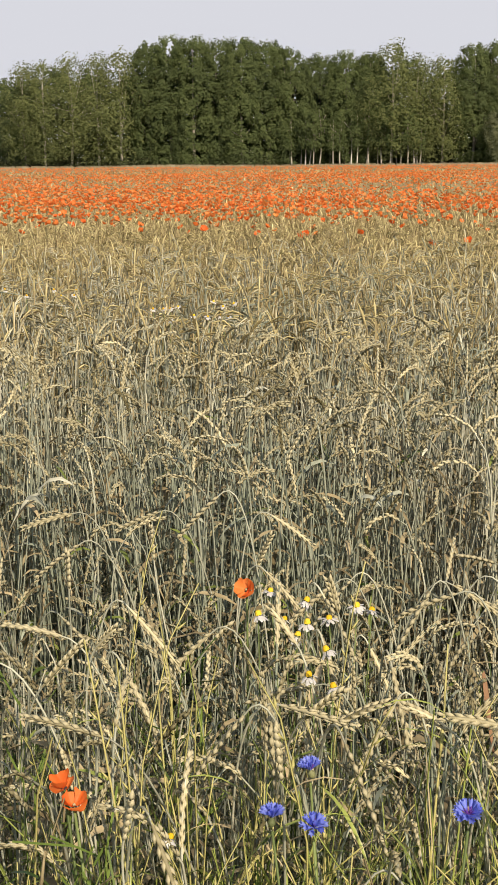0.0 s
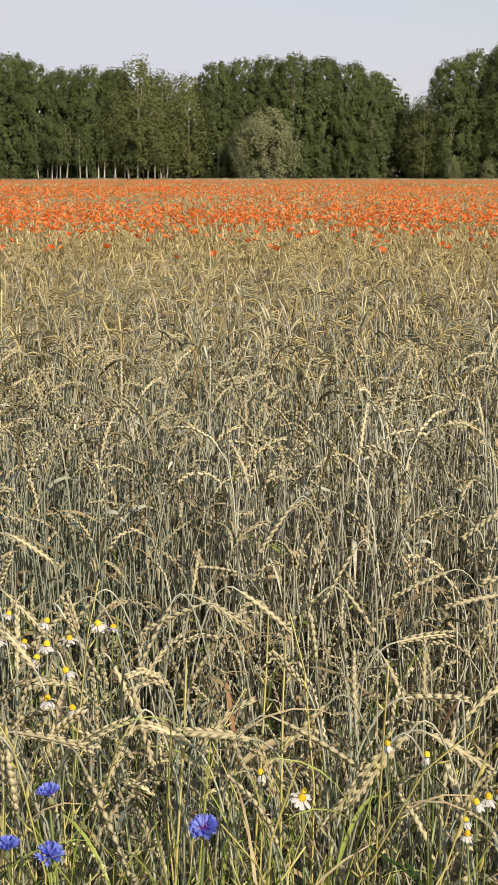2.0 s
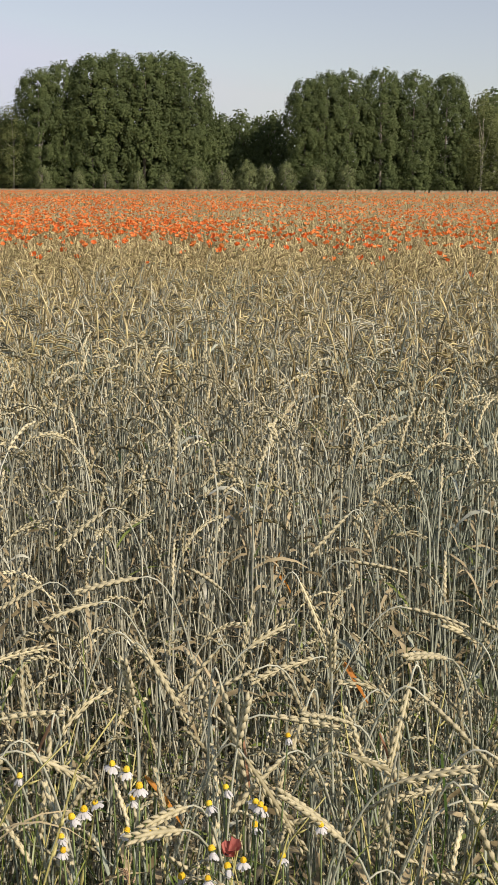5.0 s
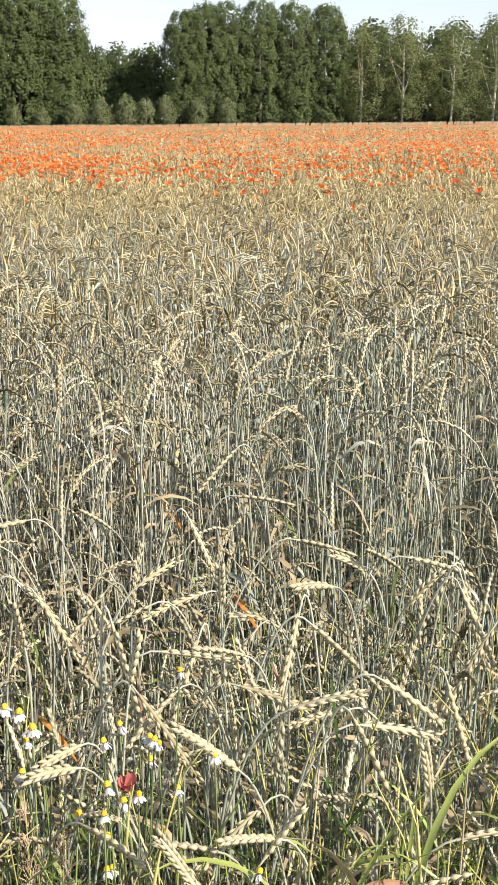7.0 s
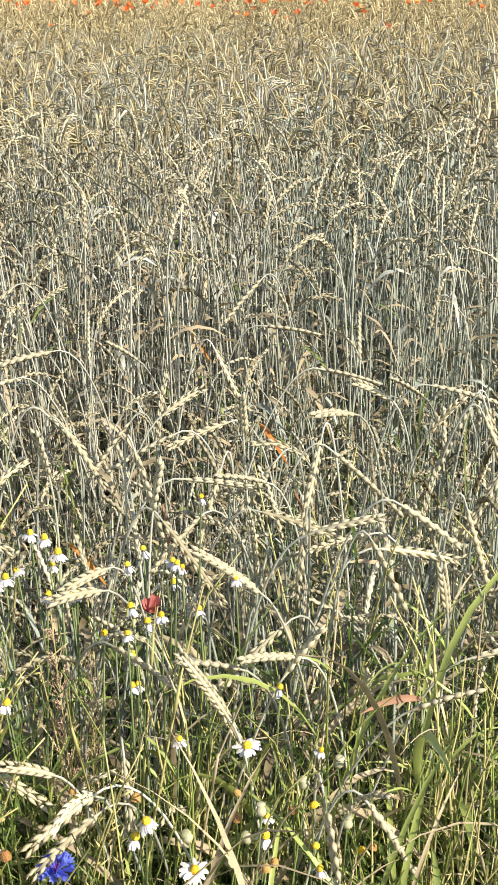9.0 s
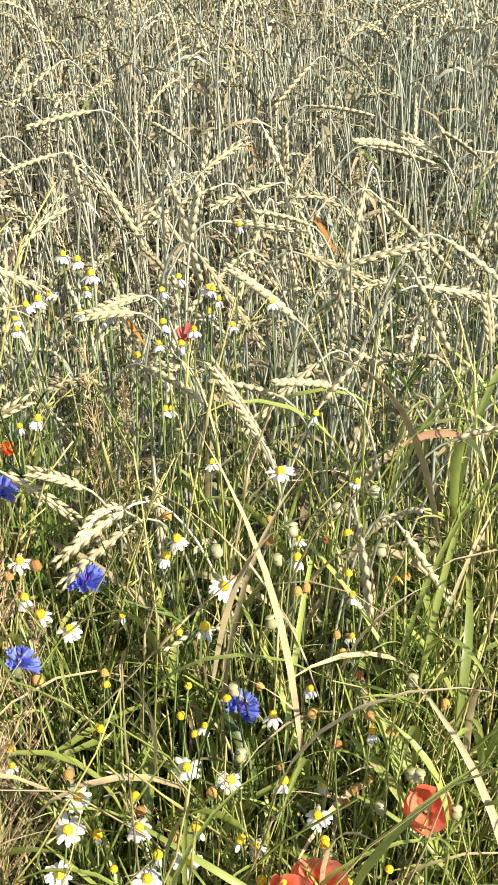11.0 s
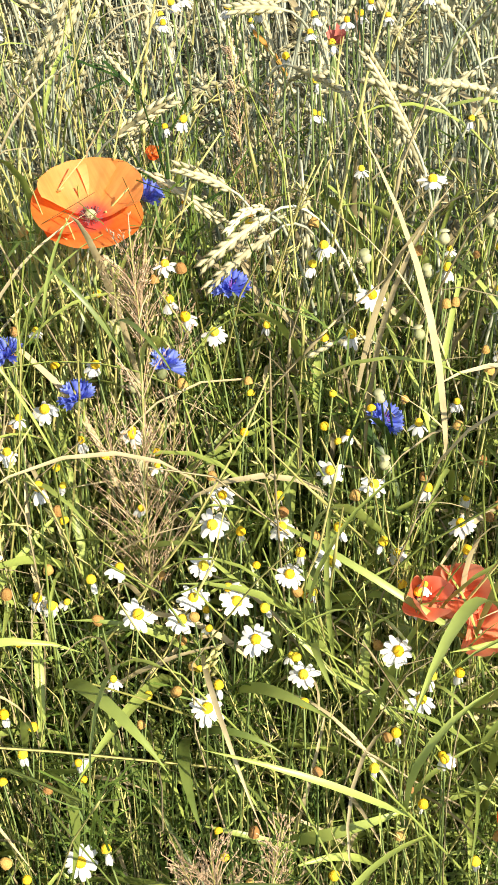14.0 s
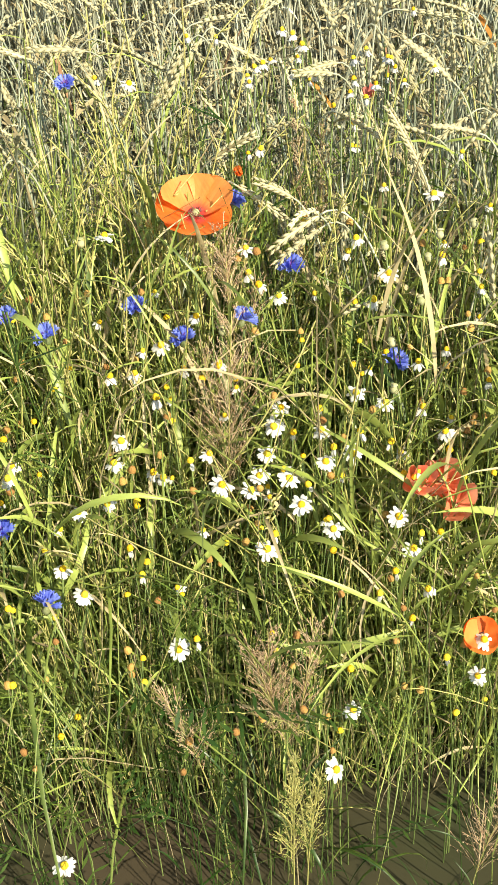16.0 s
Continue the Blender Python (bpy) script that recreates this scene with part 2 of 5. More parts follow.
def surface(fn, nu, nv, mat=0):
    """A sheet over u and v, each 0 to 1."""
    v = np.array([fn(i / nu, j / nv) for i in range(nu + 1) for j in range(nv + 1)], float)
    t = []
    for i in range(nu):
        for j in range(nv):
            p = i * (nv + 1) + j
            t += [(p, p + 1, p + nv + 2), (p, p + nv + 2, p + nv + 1)]
    return v, np.array(t), np.full(len(t), mat)


def dome(r, h, nu=10, nv=5, mat=0, low=-0.15):
    """A round-topped cone, as of a flower's disc."""
    return surface(lambda u, v: (r * math.cos(u * 2 * math.pi) * math.cos(v * 1.5707) ** 0.7, r * math.sin(u * 2 * math.pi) * math.cos(v * 1.5707) ** 0.7,
                                 low * h + h * (1 - low) * math.sin(v * 1.5707)), nu, nv, mat)


def egg(r, h, nu=8, nv=6, mat=0, belly=0.8):
    def fn(u, v):
        a = math.sin(math.pi * min(0.97, 0.03 + 0.94 * v) ** belly) * r
        return a * math.cos(u * 2 * math.pi), a * math.sin(u * 2 * math.pi), h * v
    return surface(fn, nu, nv, mat)


def placed(shape, m):
    v, t, k = shape
    m = np.array(m)
    return v @ m[:3, :3].T + m[:3, 3], t, k


def turns(x, y, z, spin, size, lean=None, toward=None):
    """Poses as an array: spin about z, uniform size, a lean (radians) toward a heading."""
    n = len(x)
    c, s = np.cos(spin), np.sin(spin)
    m = np.zeros((n, 4, 4))
    m[:, 0, 0], m[:, 0, 1], m[:, 1, 0], m[:, 1, 1], m[:, 2, 2], m[:, 3, 3] = c, -s, s, c, 1, 1
    if lean is not None:
        k = np.stack([-np.sin(toward), np.cos(toward), np.zeros(n)], 1)
        kx = np.zeros((n, 3, 3))
        kx[:, 0, 1], kx[:, 0, 2], kx[:, 1, 0] = -k[:, 2], k[:, 1], k[:, 2]
        kx[:, 1, 2], kx[:, 2, 0], kx[:, 2, 1] = -k[:, 0], -k[:, 1], k[:, 0]
        r = np.eye(3) + np.sin(lean)[:, None, None] * kx + (1 - np.cos(lean))[:, None, None] * (kx @ kx)
        m[:, :3, :3] = r @ m[:, :3, :3]
    m[:, :3, :3] *= np.asarray(size)[:, None, None]
    m[:, 0, 3], m[:, 1, 3], m[:, 2, 3] = x, y, z
    return m


def part(name, mesh, parent, m=None, label=""):
    ob = new(name, mesh)
    ob.parent = parent
    if m is not None:
        ob.matrix_local = m
    return tagged(ob, label)


def thing(name, label, category, group="", m=None):
    ob = new(name)
    ob.empty_display_size = 0.02
    if m is not None:
        ob.matrix_world = m
    return tagged(ob, label, category, group)


# ---------- grain stalks ----------
def stalk_curve(r, n, height, bend):
    """A planar curve that rises and nods at its end."""
    s = 1 - (1 - np.linspace(0, 1, n)) ** 1.6
    lean = r.uniform(-0.03, 0.10)
    k = np.clip((s - 0.84) / 0.16, 0, 1)
    th = lean + 0.06 * s + bend * k ** 1.3
    d = np.diff(s)[:, None] * height
    mid = (th[1:] + th[:-1]) / 2
    step = np.stack([np.sin(mid), 0 * mid, np.cos(mid)], 1) * d
    return np.vstack([[0, 0, 0], np.cumsum(step, 0)])


def along_curve(p, f):
    """The place and direction at a share f of a curve's length."""
    seg = np.linalg.norm(np.diff(p, axis=0), axis=1)
    cum = np.r_[0, np.cumsum(seg)] / seg.sum()
    q = np.array([np.interp(f, cum, p[:, k]) for k in range(3)])
    q2 = np.array([np.interp(f + 0.01, cum, p[:, k]) for k in range(3)])
    q1 = np.array([np.interp(f - 0.01, cum, p[:, k]) for k in range(3)])
    return q, norm(q2 - q1)


def near_ear(r, p, share, size=1.0, ref=(0.0, 1.0, 0.0)):
    """Two rows of overlapping husks along the end of a curve."""
    out = []
    ref = np.asarray(ref, float)
    length = share * np.linalg.norm(np.diff(p, axis=0), axis=1).sum()
    n = int(length / 0.0056)
    twist = r.uniform(0, math.pi)
    for i in range(n):
        f = 1 - share + share * i / n
        q, t = along_curve(p, min(f, 0.985))
        a = norm(np.cross(ref, t))
        tw = twist + 0.5 * i / n
        side = (math.cos(tw) * a + math.sin(tw) * np.cross(t, a)) * (1 if i % 2 else -1)
        taper = (0.72 + 0.36 * math.sin(math.pi * min(1, 0.15 + 0.8 * i / n))) * size
        out.append(spindle(q + side * 0.0012 * size, t * 0.98 + side * 0.14, side, 0.0155 * taper * r.uniform(0.9, 1.12), 0.0022 * taper, 0.0034 * taper, 1, 0.45))
    ax = np.array([along_curve(p, f)[0] for f in np.linspace(1 - share, 0.985, 7)])
    out.append(tube(ax, np.array((0.0014, 0.0024, 0.0026, 0.0026, 0.0024, 0.0020, 0.001)) * size, 3, 1, ref, False))
    q, t = along_curve(p, 0.985)
    out.append(spindle(q, t, np.cross(t, ref + 0.1), 0.011, 0.0022, 0.0026, 1))
    return merge(*out)


def dry_leaf(r, p, f, length, mat=2, n=5, fold=0.4):
    q, t = along_curve(p, f)
    az = r.uniform(0, 2 * math.pi)
    h = np.array((math.cos(az), math.sin(az), 0))
    k = np.linspace(0, 1, n)[:, None]
    drop = r.uniform(0.3, 1.3)
    pts = q + h * k * length * 0.75 + np.array((0, 0, 1)) * (k * 0.6 - k ** 2 * drop) * length
    w = 0.0042 * np.sin(np.pi * (0.12 + 0.86 * k[:, 0])) * r.uniform(0.7, 1.3)
    side = np.cross(h, (0, 0, 1)) + np.array((0, 0, 1)) * r.uniform(-0.6, 0.6)
    return ribbon(pts, w, side, mat, fold)


def near_stalk(r):
    h = r.uniform(0.86, 1.06)
    p = stalk_curve(r, 16, h, r.choice([0.5, 1.0, 1.6, 2.1, 2.5], p=[0.1, 0.2, 0.3, 0.25, 0.15]) * r.uniform(0.8, 1.15))
    share = r.uniform(0.085, 0.12)
    out = [tube(p[[0, 3, 6, 9, 10, 11, 12, 13, 14]], np.linspace(0.0025, 0.0015, 9), 3, 0), near_ear(r, p, share, r.uniform(0.8, 1.02))]
    for f in r.uniform(0.45, 0.84, r.integers(1, 4)):
        out.append(dry_leaf(r, p, f, r.uniform(0.06, 0.2), 3 if r.random() < 0.15 else 2, 5, 0))
    return merge(*out)


def mid_stalk(r):
    h = r.uniform(0.86, 1.05)
    p = stalk_curve(r, 14, h, r.choice([0.6, 1.3, 2.0, 2.7]) * r.uniform(0.8, 1.15))
    q = np.array([along_curve(p, f)[0] for f in np.linspace(0.912, 0.99, 5)])
    rad = np.array([0.0012, 0.0034, 0.0039, 0.0034, 0.0010])
    out = [tube(p[[4, 8, 10, 12]], np.linspace(0.0032, 0.0022, 4), 3, 0, cap=False), tube(q, rad, 3, 1, cap=False)]
    if r.random() < 0.7:
        az = r.uniform(0, 6.28)
        b, _ = along_curve(p, r.uniform(0.5, 0.8))
        d = np.array((math.cos(az), math.sin(az), 0))
        k = np.linspace(0, 1, 4)[:, None]
        out.append(ribbon(b + d * k * 0.13 + np.array((0, 0, 1)) * (0.10 * k - 0.16 * k ** 2), np.array((0.003, 0.005, 0.004, 0.001)), np.cross(d, (0, 0, 1)) + (0, 0, 0.4), 2))
    return merge(*out)


def far_stalk(r, wide=1.0):
    h = r.uniform(0.84, 1.05)
    p = stalk_curve(r, 12, h, r.choice([0.8, 1.5, 2.2, 2.8]) * r.uniform(0.85, 1.1))
    q = np.array([along_curve(p, f)[0] for f in (0.912, 0.93, 0.95, 0.97, 0.99)])
    az = r.uniform(0, 6.28)
    return merge(ribbon(p[[4, 8, 10]], 0.0026 * wide, (0, 1, 0), 0), ribbon(q, np.array((0.002, 0.0046, 0.0051, 0.0044, 0.0016)) * wide, (0.2, 1, 0.3), 1),
                 ribbon(p[[4, 7]] + np.array((math.cos(az), math.sin(az), 0)) * np.array([[0.0], [0.08]]), 0.003 * wide, (math.sin(az), -math.cos(az), 0.4), 2))


def bare_stem(r):
    """A side shoot without an ear, with a shrivelled leaf."""
    h = r.uniform(0.60, 0.92)
    p = stalk_curve(r, 5, h, r.uniform(0.0, 0.5))
    out = [tube(p, np.linspace(0.0025, 0.0012, 5), 3, 0, cap=False)]
    for f in r.uniform(0.45, 0.97, 3):
        out.append(dry_leaf(r, p, f, r.uniform(0.05, 0.17), 2 if r.random() < 0.7 else 0, 5, 0))
    return merge(*out)


def leafy_shoot(r):
    """A short shoot hung with broad, half-dry leaves."""
    p = stalk_curve(r, 6, r.uniform(0.5, 0.85), r.uniform(0.1, 0.8))
    out = [tube(p, np.linspace(0.0026, 0.0012, 6), 3, 0, cap=False)]
    for f in r.uniform(0.4, 0.97, 6):
        out.append(dry_leaf(r, p, f, r.uniform(0.08, 0.24), 3 if r.random() < 0.4 else 2, 7, 0.3))
    return merge(*out)


def tuft(r):
    out = []
    for _ in range(2):
        a = r.uniform(0, 6.28)
        d = np.array((math.cos(a), math.sin(a), 0))
        o = np.array((r.uniform(-0.06, 0.06), r.uniform(-0.06, 0.06), 0))
        b = r.uniform(0.82, 0.95)
        pts = o + np.array([(0, 0, b - 0.22), (0, 0, b)]) + d * np.array([[0], [0.05]])
        out.append(ribbon(np.vstack([pts, pts[1] + d * 0.10 + (0, 0, r.uniform(-0.07, 0.03))]), np.array((0.008, 0.013, 0.008)), np.cross(d, (0, 0, 1)) + (0, 0, 0.3), 1 if r.random() < 0.75 else 0))
    return merge(*out)


def sector(n, r0, r1, a0, a1, r):
    """Places spread evenly over a ring sector; angles in degrees to the right of straight ahead."""
    d = np.sqrt(r.uniform(r0 * r0, r1 * r1, n))
    a = np.radians(r.uniform(a0, a1, n))
    return d * np.sin(a), d * np.cos(a)


def patch(x, y, scale, seed=0.0):
    """Slow variation over the field, about 0 to 1."""
    return np.array([0.5 + 0.5 * noise.noise((a * scale + seed, b * scale, seed)) for a, b in zip(x, y)])


STRAW = [M_STEM, M_EAR, M_DRY, M_GREEN]


CROP = 0.86  # the standing crop's share of a stalk's own length


def front(x):
    """Where the closed crop begins behind the loose edge."""
    return np.array([1.92 + 0.22 * noise.noise((a * 2.3, 1.0, 6.0)) for a in x])


def grow(pile, shapes, n, r0, r1, a0, a1, size=(0.93, 1.08), edge=None, lean=0.10, loose=1.0):
    x, y = sector(n, r0, r1, a0, a1, rng)
    tall = CROP * rng.uniform(*size, len(x))
    if edge is not None:
        f = front(x)
        rim, gap = y < edge + 0.32, (y >= edge + 0.32) & (y < f)
        keep = (y > edge + rng.uniform(-0.12, 0.12, len(x))) & (y > f - 9 * (rng.random(len(x)) < loose))
        tall *= np.where(rim, 0.90, np.where(gap, rng.uniform(0.62, 0.86, len(x)), 1.0))
        x, y, tall = x[keep], y[keep], tall[keep]
    n = len(x)
    m = turns(x, y, np.zeros(n), rng.uniform(0, 2 * math.pi, n), tall, np.abs(rng.normal(0, lean, n)), rng.uniform(0, 2 * math.pi, n))
    pile.scatter(shapes, rng.integers(0, len(shapes), n), m, np.clip(rng.normal(0.5, 0.22, n), 0, 1))


def build_grain():
    near, far = Pile(), Pile()
    ns = [near_stalk(np.random.default_rng(100 + i)) for i in range(28)]
    ms = [mid_stalk(np.random.default_rng(200 + i)) for i in range(28)]
    fs = [far_stalk(np.random.default_rng(300 + i)) for i in range(24)]
    ws = [far_stalk(np.random.default_rng(400 + i), 1.5) for i in range(16)]
    ts = [tuft(np.random.default_rng(500 + i)) for i in range(16)]
    ls = [leafy_shoot(np.random.default_rng(480 + i)) for i in range(20)]
    bs = [bare_stem(np.random.default_rng(450 + i)) for i in range(20)]
    grow(near, ns, 2600, 0.9, 3.6, -35, 35, edge=0.95, lean=0.10, loose=0.8)
    grow(near, bs, 5000, 0.9, 3.6, -35, 35, edge=0.95, lean=0.11, loose=0.24)
    grow(near, ns, 1000, 0.98, 1.95, -35, 35, size=(0.72, 1.06), edge=0.95, lean=0.2)
    grow(near, ls, 900, 1.0, 2.2, -35, 35, size=(0.6, 1.0), edge=0.95, lean=0.2)
    grow(near, bs, 4000, 3.6, 5.6, -34, 34, lean=0.07)
    grow(near, bs, 2600, 5.6, 8.0, -34, 34, lean=0.07)
    grow(near, ms, 2300, 3.6, 5.2, -34, 34, lean=0.08)
    grow(near, ms, 2700, 5.2, 7.4, -34, 34, lean=0.08)
    grow(far, ms, 1900, 3.4, 5.2, -34, 34, lean=0.1)
    grow(far, ms, 5200, 5.2, 7.4, -34, 34, lean=0.1)
    grow(far, ms, 9500, 7.4, 9.8, -34, 34, lean=0.1)
    grow(near, fs, 2400, 1.2, 6.0, 36, 80, edge=0.95)
    grow(near, fs, 2400, 1.2, 6.0, -80, -36, edge=0.95)
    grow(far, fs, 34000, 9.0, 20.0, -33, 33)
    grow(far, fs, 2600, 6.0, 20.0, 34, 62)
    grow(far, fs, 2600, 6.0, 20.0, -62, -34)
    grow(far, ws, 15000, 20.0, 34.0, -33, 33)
    grow(far, ts, 15000, 34.0, 90.0, -34, 34)
    tagged(new("grain_stalks", near.mesh("grain_stalks", STRAW)), "dense ripening grain, grey-green stems and nodding straw-coloured ears", "grain crop", kind="stuff")
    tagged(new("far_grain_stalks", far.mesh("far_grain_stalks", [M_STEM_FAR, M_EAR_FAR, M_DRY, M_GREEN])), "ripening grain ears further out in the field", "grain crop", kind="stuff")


# ---------- ground, field ----------
def build_ground():
    xs = np.r_[-3000, -1200, -500, np.linspace(-220, 220, 45), 500, 1200, 3000]
    ys = np.r_[-3000, -800, -200, -60, -20, np.linspace(-8, 12, 41), np.linspace(14, 60, 12), np.linspace(80, 320, 13), 600, 1500, 4000]
    v = np.array([(a, b, 0.02 * noise.noise((a * 0.9, b * 0.9, 3)) if abs(a) < 15 and abs(b) < 15 else 0.0) for a in xs for b in ys])
    t, ny = [], len(ys)
    for i in range(len(xs) - 1):
        for j in range(ny - 1):
            p = i * ny + j
            t += [(p, p + ny, p + ny + 1), (p, p + ny + 1, p + 1)]
    tagged(new("ground", one("ground", (v, np.array(t), np.zeros(len(t), int)), [M_SOIL])), "dark earth of field and margin", "ground", kind="structure")
    # the closed mass of stems and leaves under the ears, further out
    rr = np.r_[np.linspace(5.5, 20, 60), np.geomspace(20.5, 193, 90)]
    aa = np.radians(np.linspace(-62, 62, 260))
    v = []
    for d in rr:
        base = 0.22 - 0.22 * min(1, max(0, d - 60) / 130) + 0.36 * min(1, (d - 5.5) / 9) + 0.12 * min(1, max(0, d - 14) / 16) - (0.2 if d < 5.6 else 0)
        for a in aa:
            x, y = d * math.sin(a), d * math.cos(a)
            v.append((x, min(y, 190), base + 0.05 * noise.noise((x * 1.7, y * 1.7, 0)) + 0.04 * noise.noise((x * 0.23, y * 0.23, 5))))
    n, t = len(aa), []
    for i in range(len(rr) - 1):
        for j in range(n - 1):
            p = i * n + j
            t += [(p, p + n, p + n + 1), (p, p + n + 1, p + 1)]
    tagged(new("grain_mass", one("grain_mass", (np.array(v), np.array(t), np.zeros(len(t), int)), [M_MASS])), "closed stand of tan grain reaching to the woods", "grain crop", kind="stuff")
    # pale dry grass along the far edge
    p, r = Pile(), np.random.default_rng(11)
    for x in np.arange(-130, 130, 0.16):
        h = 0.90 + 0.16 * noise.noise((x * 0.06, 0, 2)) + r.uniform(-0.05, 0.05)
        y = 191.5 + r.uniform(-0.8, 0.8)
        p.add(ribbon([(x, y, 0), (x + r.uniform(-0.1, 0.1), y - 0.2, h * 0.8), (x + r.uniform(-0.2, 0.2), y - 0.4, h)], np.array((0.2, 0.2, 0.06)), (1, 0.2, 0), 0), r.random())
    tagged(new("verge_grass", p.mesh("verge_grass", [M_VERGE])), "pale dry grass strip along the far field edge", "grass", kind="stuff")


# ---------- poppies ----------
def petal_shape(r, size, spread=62, cup=0.55, nu=9, nv=6, ruffle=0.10):
    ph = r.uniform(0, 6.28)

    def fn(u, v):
        a = (u - 0.5) * 2 * radians(spread) * (0.55 + 0.45 * v ** 0.6)
        rad = size * v * (1 - 0.10 * abs(2 * u - 1) ** 4 + 0.03 * math.sin(5 * u * 3.1 + ph) + 0.16 * max(0, ruffle - 0.2) * math.sin(12 * u + ph) * v)
        z = cup * size * v ** 1.7 + ruffle * size * v * v * math.sin(9 * u + ph) + 0.012 * size * math.sin(41 * u) * v + (0.04 + 0.25 * ruffle) * size * math.sin(17 * u + ph) * v ** 3
        return rad * math.cos(a), rad * math.sin(a), z
    return surface(fn, nu, nv)


def bent_stem(head, base, rad=0.0012, sides=5, n=7, sway=0.03, seed=1):
    r = np.random.default_rng(seed)
    k = np.linspace(0, 1, n)[:, None]
    off = np.array((r.uniform(-1, 1), r.uniform(-1, 1), 0)) * sway * np.sin(np.pi * k)
    return tube(np.asarray(base) * (1 - k) + np.asarray(head) * k + off, np.linspace(rad * 1.3, rad, n), sides, 0)


PM = {}


def poppy(x, y, z, radius, tilt, toward, cup=0.55, seed=1, label="", group="poppies", spin=0.0, deep=False, ruffle=0.14, petals=None):
    """A poppy: ground point under its head, height, petal length; the head tilts toward a heading (degrees, 0 is +x)."""
    r = np.random.default_rng(seed)
    bx, by = x + r.uniform(-0.04, 0.04), y + r.uniform(-0.02, 0.05)
    p = thing("poppy", label or "orange-red poppy with papery petals on a thin hairy stem", "poppy", group, pose(bx, by, 0))
    head = pose(x - bx, y - by, z) @ pose(0, 0, 0, 0, 0, toward) @ pose(0, 0, 0, 0, tilt, 0) @ pose(0, 0, 0, 0, 0, spin)
    part("stem", one("stem", bent_stem((x - bx, y - by, z), (0, 0, 0), 0.0013, seed=seed), [M_STALK]), p)
    for k in range(4):
        inner = k >= 2
        me = one("petal", petal_shape(r, radius * (0.92 if inner else 1.0), 72 if inner else 92, cup * (1.1 if inner else 0.62), 16, 8, ruffle), [petals or (M_PETAL_DEEP if deep else M_PETAL_SMALL)])
        part("petal", me, p, head @ pose(0, 0, 0.002 if inner else 0, 0, 0, 90 * (k % 2) * 2 / 1 + (90 if inner else 0) + r.uniform(-8, 8)))
    part("seed_capsule", one("seed_capsule", egg(radius * 0.13, radius * 0.24, 9, 6), [M_CAPSULE]), p, head @ pose(0, 0, 0.002), "pale green seed capsule")
    st = Pile()
    for k in range(36):
        a, e = r.uniform(0, 6.28), r.uniform(0.5, 1.3)
        d = np.array((math.cos(a) * math.cos(e), math.sin(a) * math.cos(e), math.sin(e)))
        st.add(tube([(0, 0, 0.002), d * radius * 0.16, d * radius * 0.25], [0.0003, 0.0003, 0.0008], 3, 0, (0.3, 0.2, 0.9)))
    part("flower_centre", st.mesh("stamens", [M_DARK]), p, head, "ring of dark stamens")
    return p


def large_poppy(x, y, z):
    """The wide open bloom: two outer petals lie low in front and at the side, two inner ones stand up behind the heart."""
    r = np.random.default_rng(3)
    p = thing("poppy", "large orange-red poppy, a wide bowl of papery translucent petals", "poppy", "poppies", pose(x + 0.015, y + 0.03, 0))
    part("stem", one("stem", bent_stem((-0.015, -0.03, z - 0.002), (0, 0, 0), 0.0014, seed=3), [M_STALK]), p)
    head = pose(-0.015, -0.03, z) @ pose(0, 0, 0, 17, 0, 0)

    def sheet(size, spread, rise, lip, seed):
        q = np.random.default_rng(seed)
        a0, a1 = q.uniform(0, 6.28), q.uniform(0, 6.28)

        def fn(u, v):
            a = (2 * u - 1) * radians(spread) * (0.6 + 0.4 * v ** 0.5)
            rim = 1 - 0.16 * abs(2 * u - 1) ** 3 + 0.025 * math.sin(7 * u + a0) * v
            rad = size * rim * (v ** 0.92)
            up = size * (rise * v ** 1.6 - lip * max(0, v - 0.7) ** 2 * 3 + 0.055 * math.sin(9 * u + a1) * v * v + 0.010 * math.sin(37 * u + a0) * v + 0.02 * math.sin(15 * u + a1) * v ** 4)
            return rad * math.cos(a), rad * math.sin(a), up
        return surface(fn, 26, 12)
    # size, half spread, rise, rolled lip, heading, height of the foot
    for i, (size, spread, rise, lip, way, foot) in enumerate(((0.042, 100, 0.32, 0.30, -72, -0.001), (0.043, 95, 0.50, 0.25, 158, -0.0018), (0.041, 70, 0.66, 0.25, 28, 0.001), (0.040, 68, 0.66, 0.25, 112, 0.002))):
        part("petal", one("petal", sheet(size, spread, rise, lip, 40 + i), [M_PETAL_RED]), p, head @ pose(0, 0, foot, 0, 0, way + r.uniform(-4, 4)))
    part("seed_capsule", one("seed_capsule", egg(0.0046, 0.009, 10, 7), [M_CAPSULE]), p, head @ pose(0, 0, 0.001), "pale green seed capsule")
    st = Pile()
    for k in range(70):
        a, e = r.uniform(0, 6.28), r.uniform(0.25, 1.1)
        d = np.array((math.cos(a) * math.cos(e), math.sin(a) * math.cos(e), math.sin(e))) * r.uniform(0.8, 1.15)
        st.add(tube([(0, 0, 0.002), d * 0.006, d * 0.0098], [0.00022, 0.00022, 0.00055], 3, 0, (0.3, 0.2, 0.9)))
    part("flower_centre", st.mesh("stamens", [M_STAMEN]), p, head, "ring of dark red stamens")
    return p


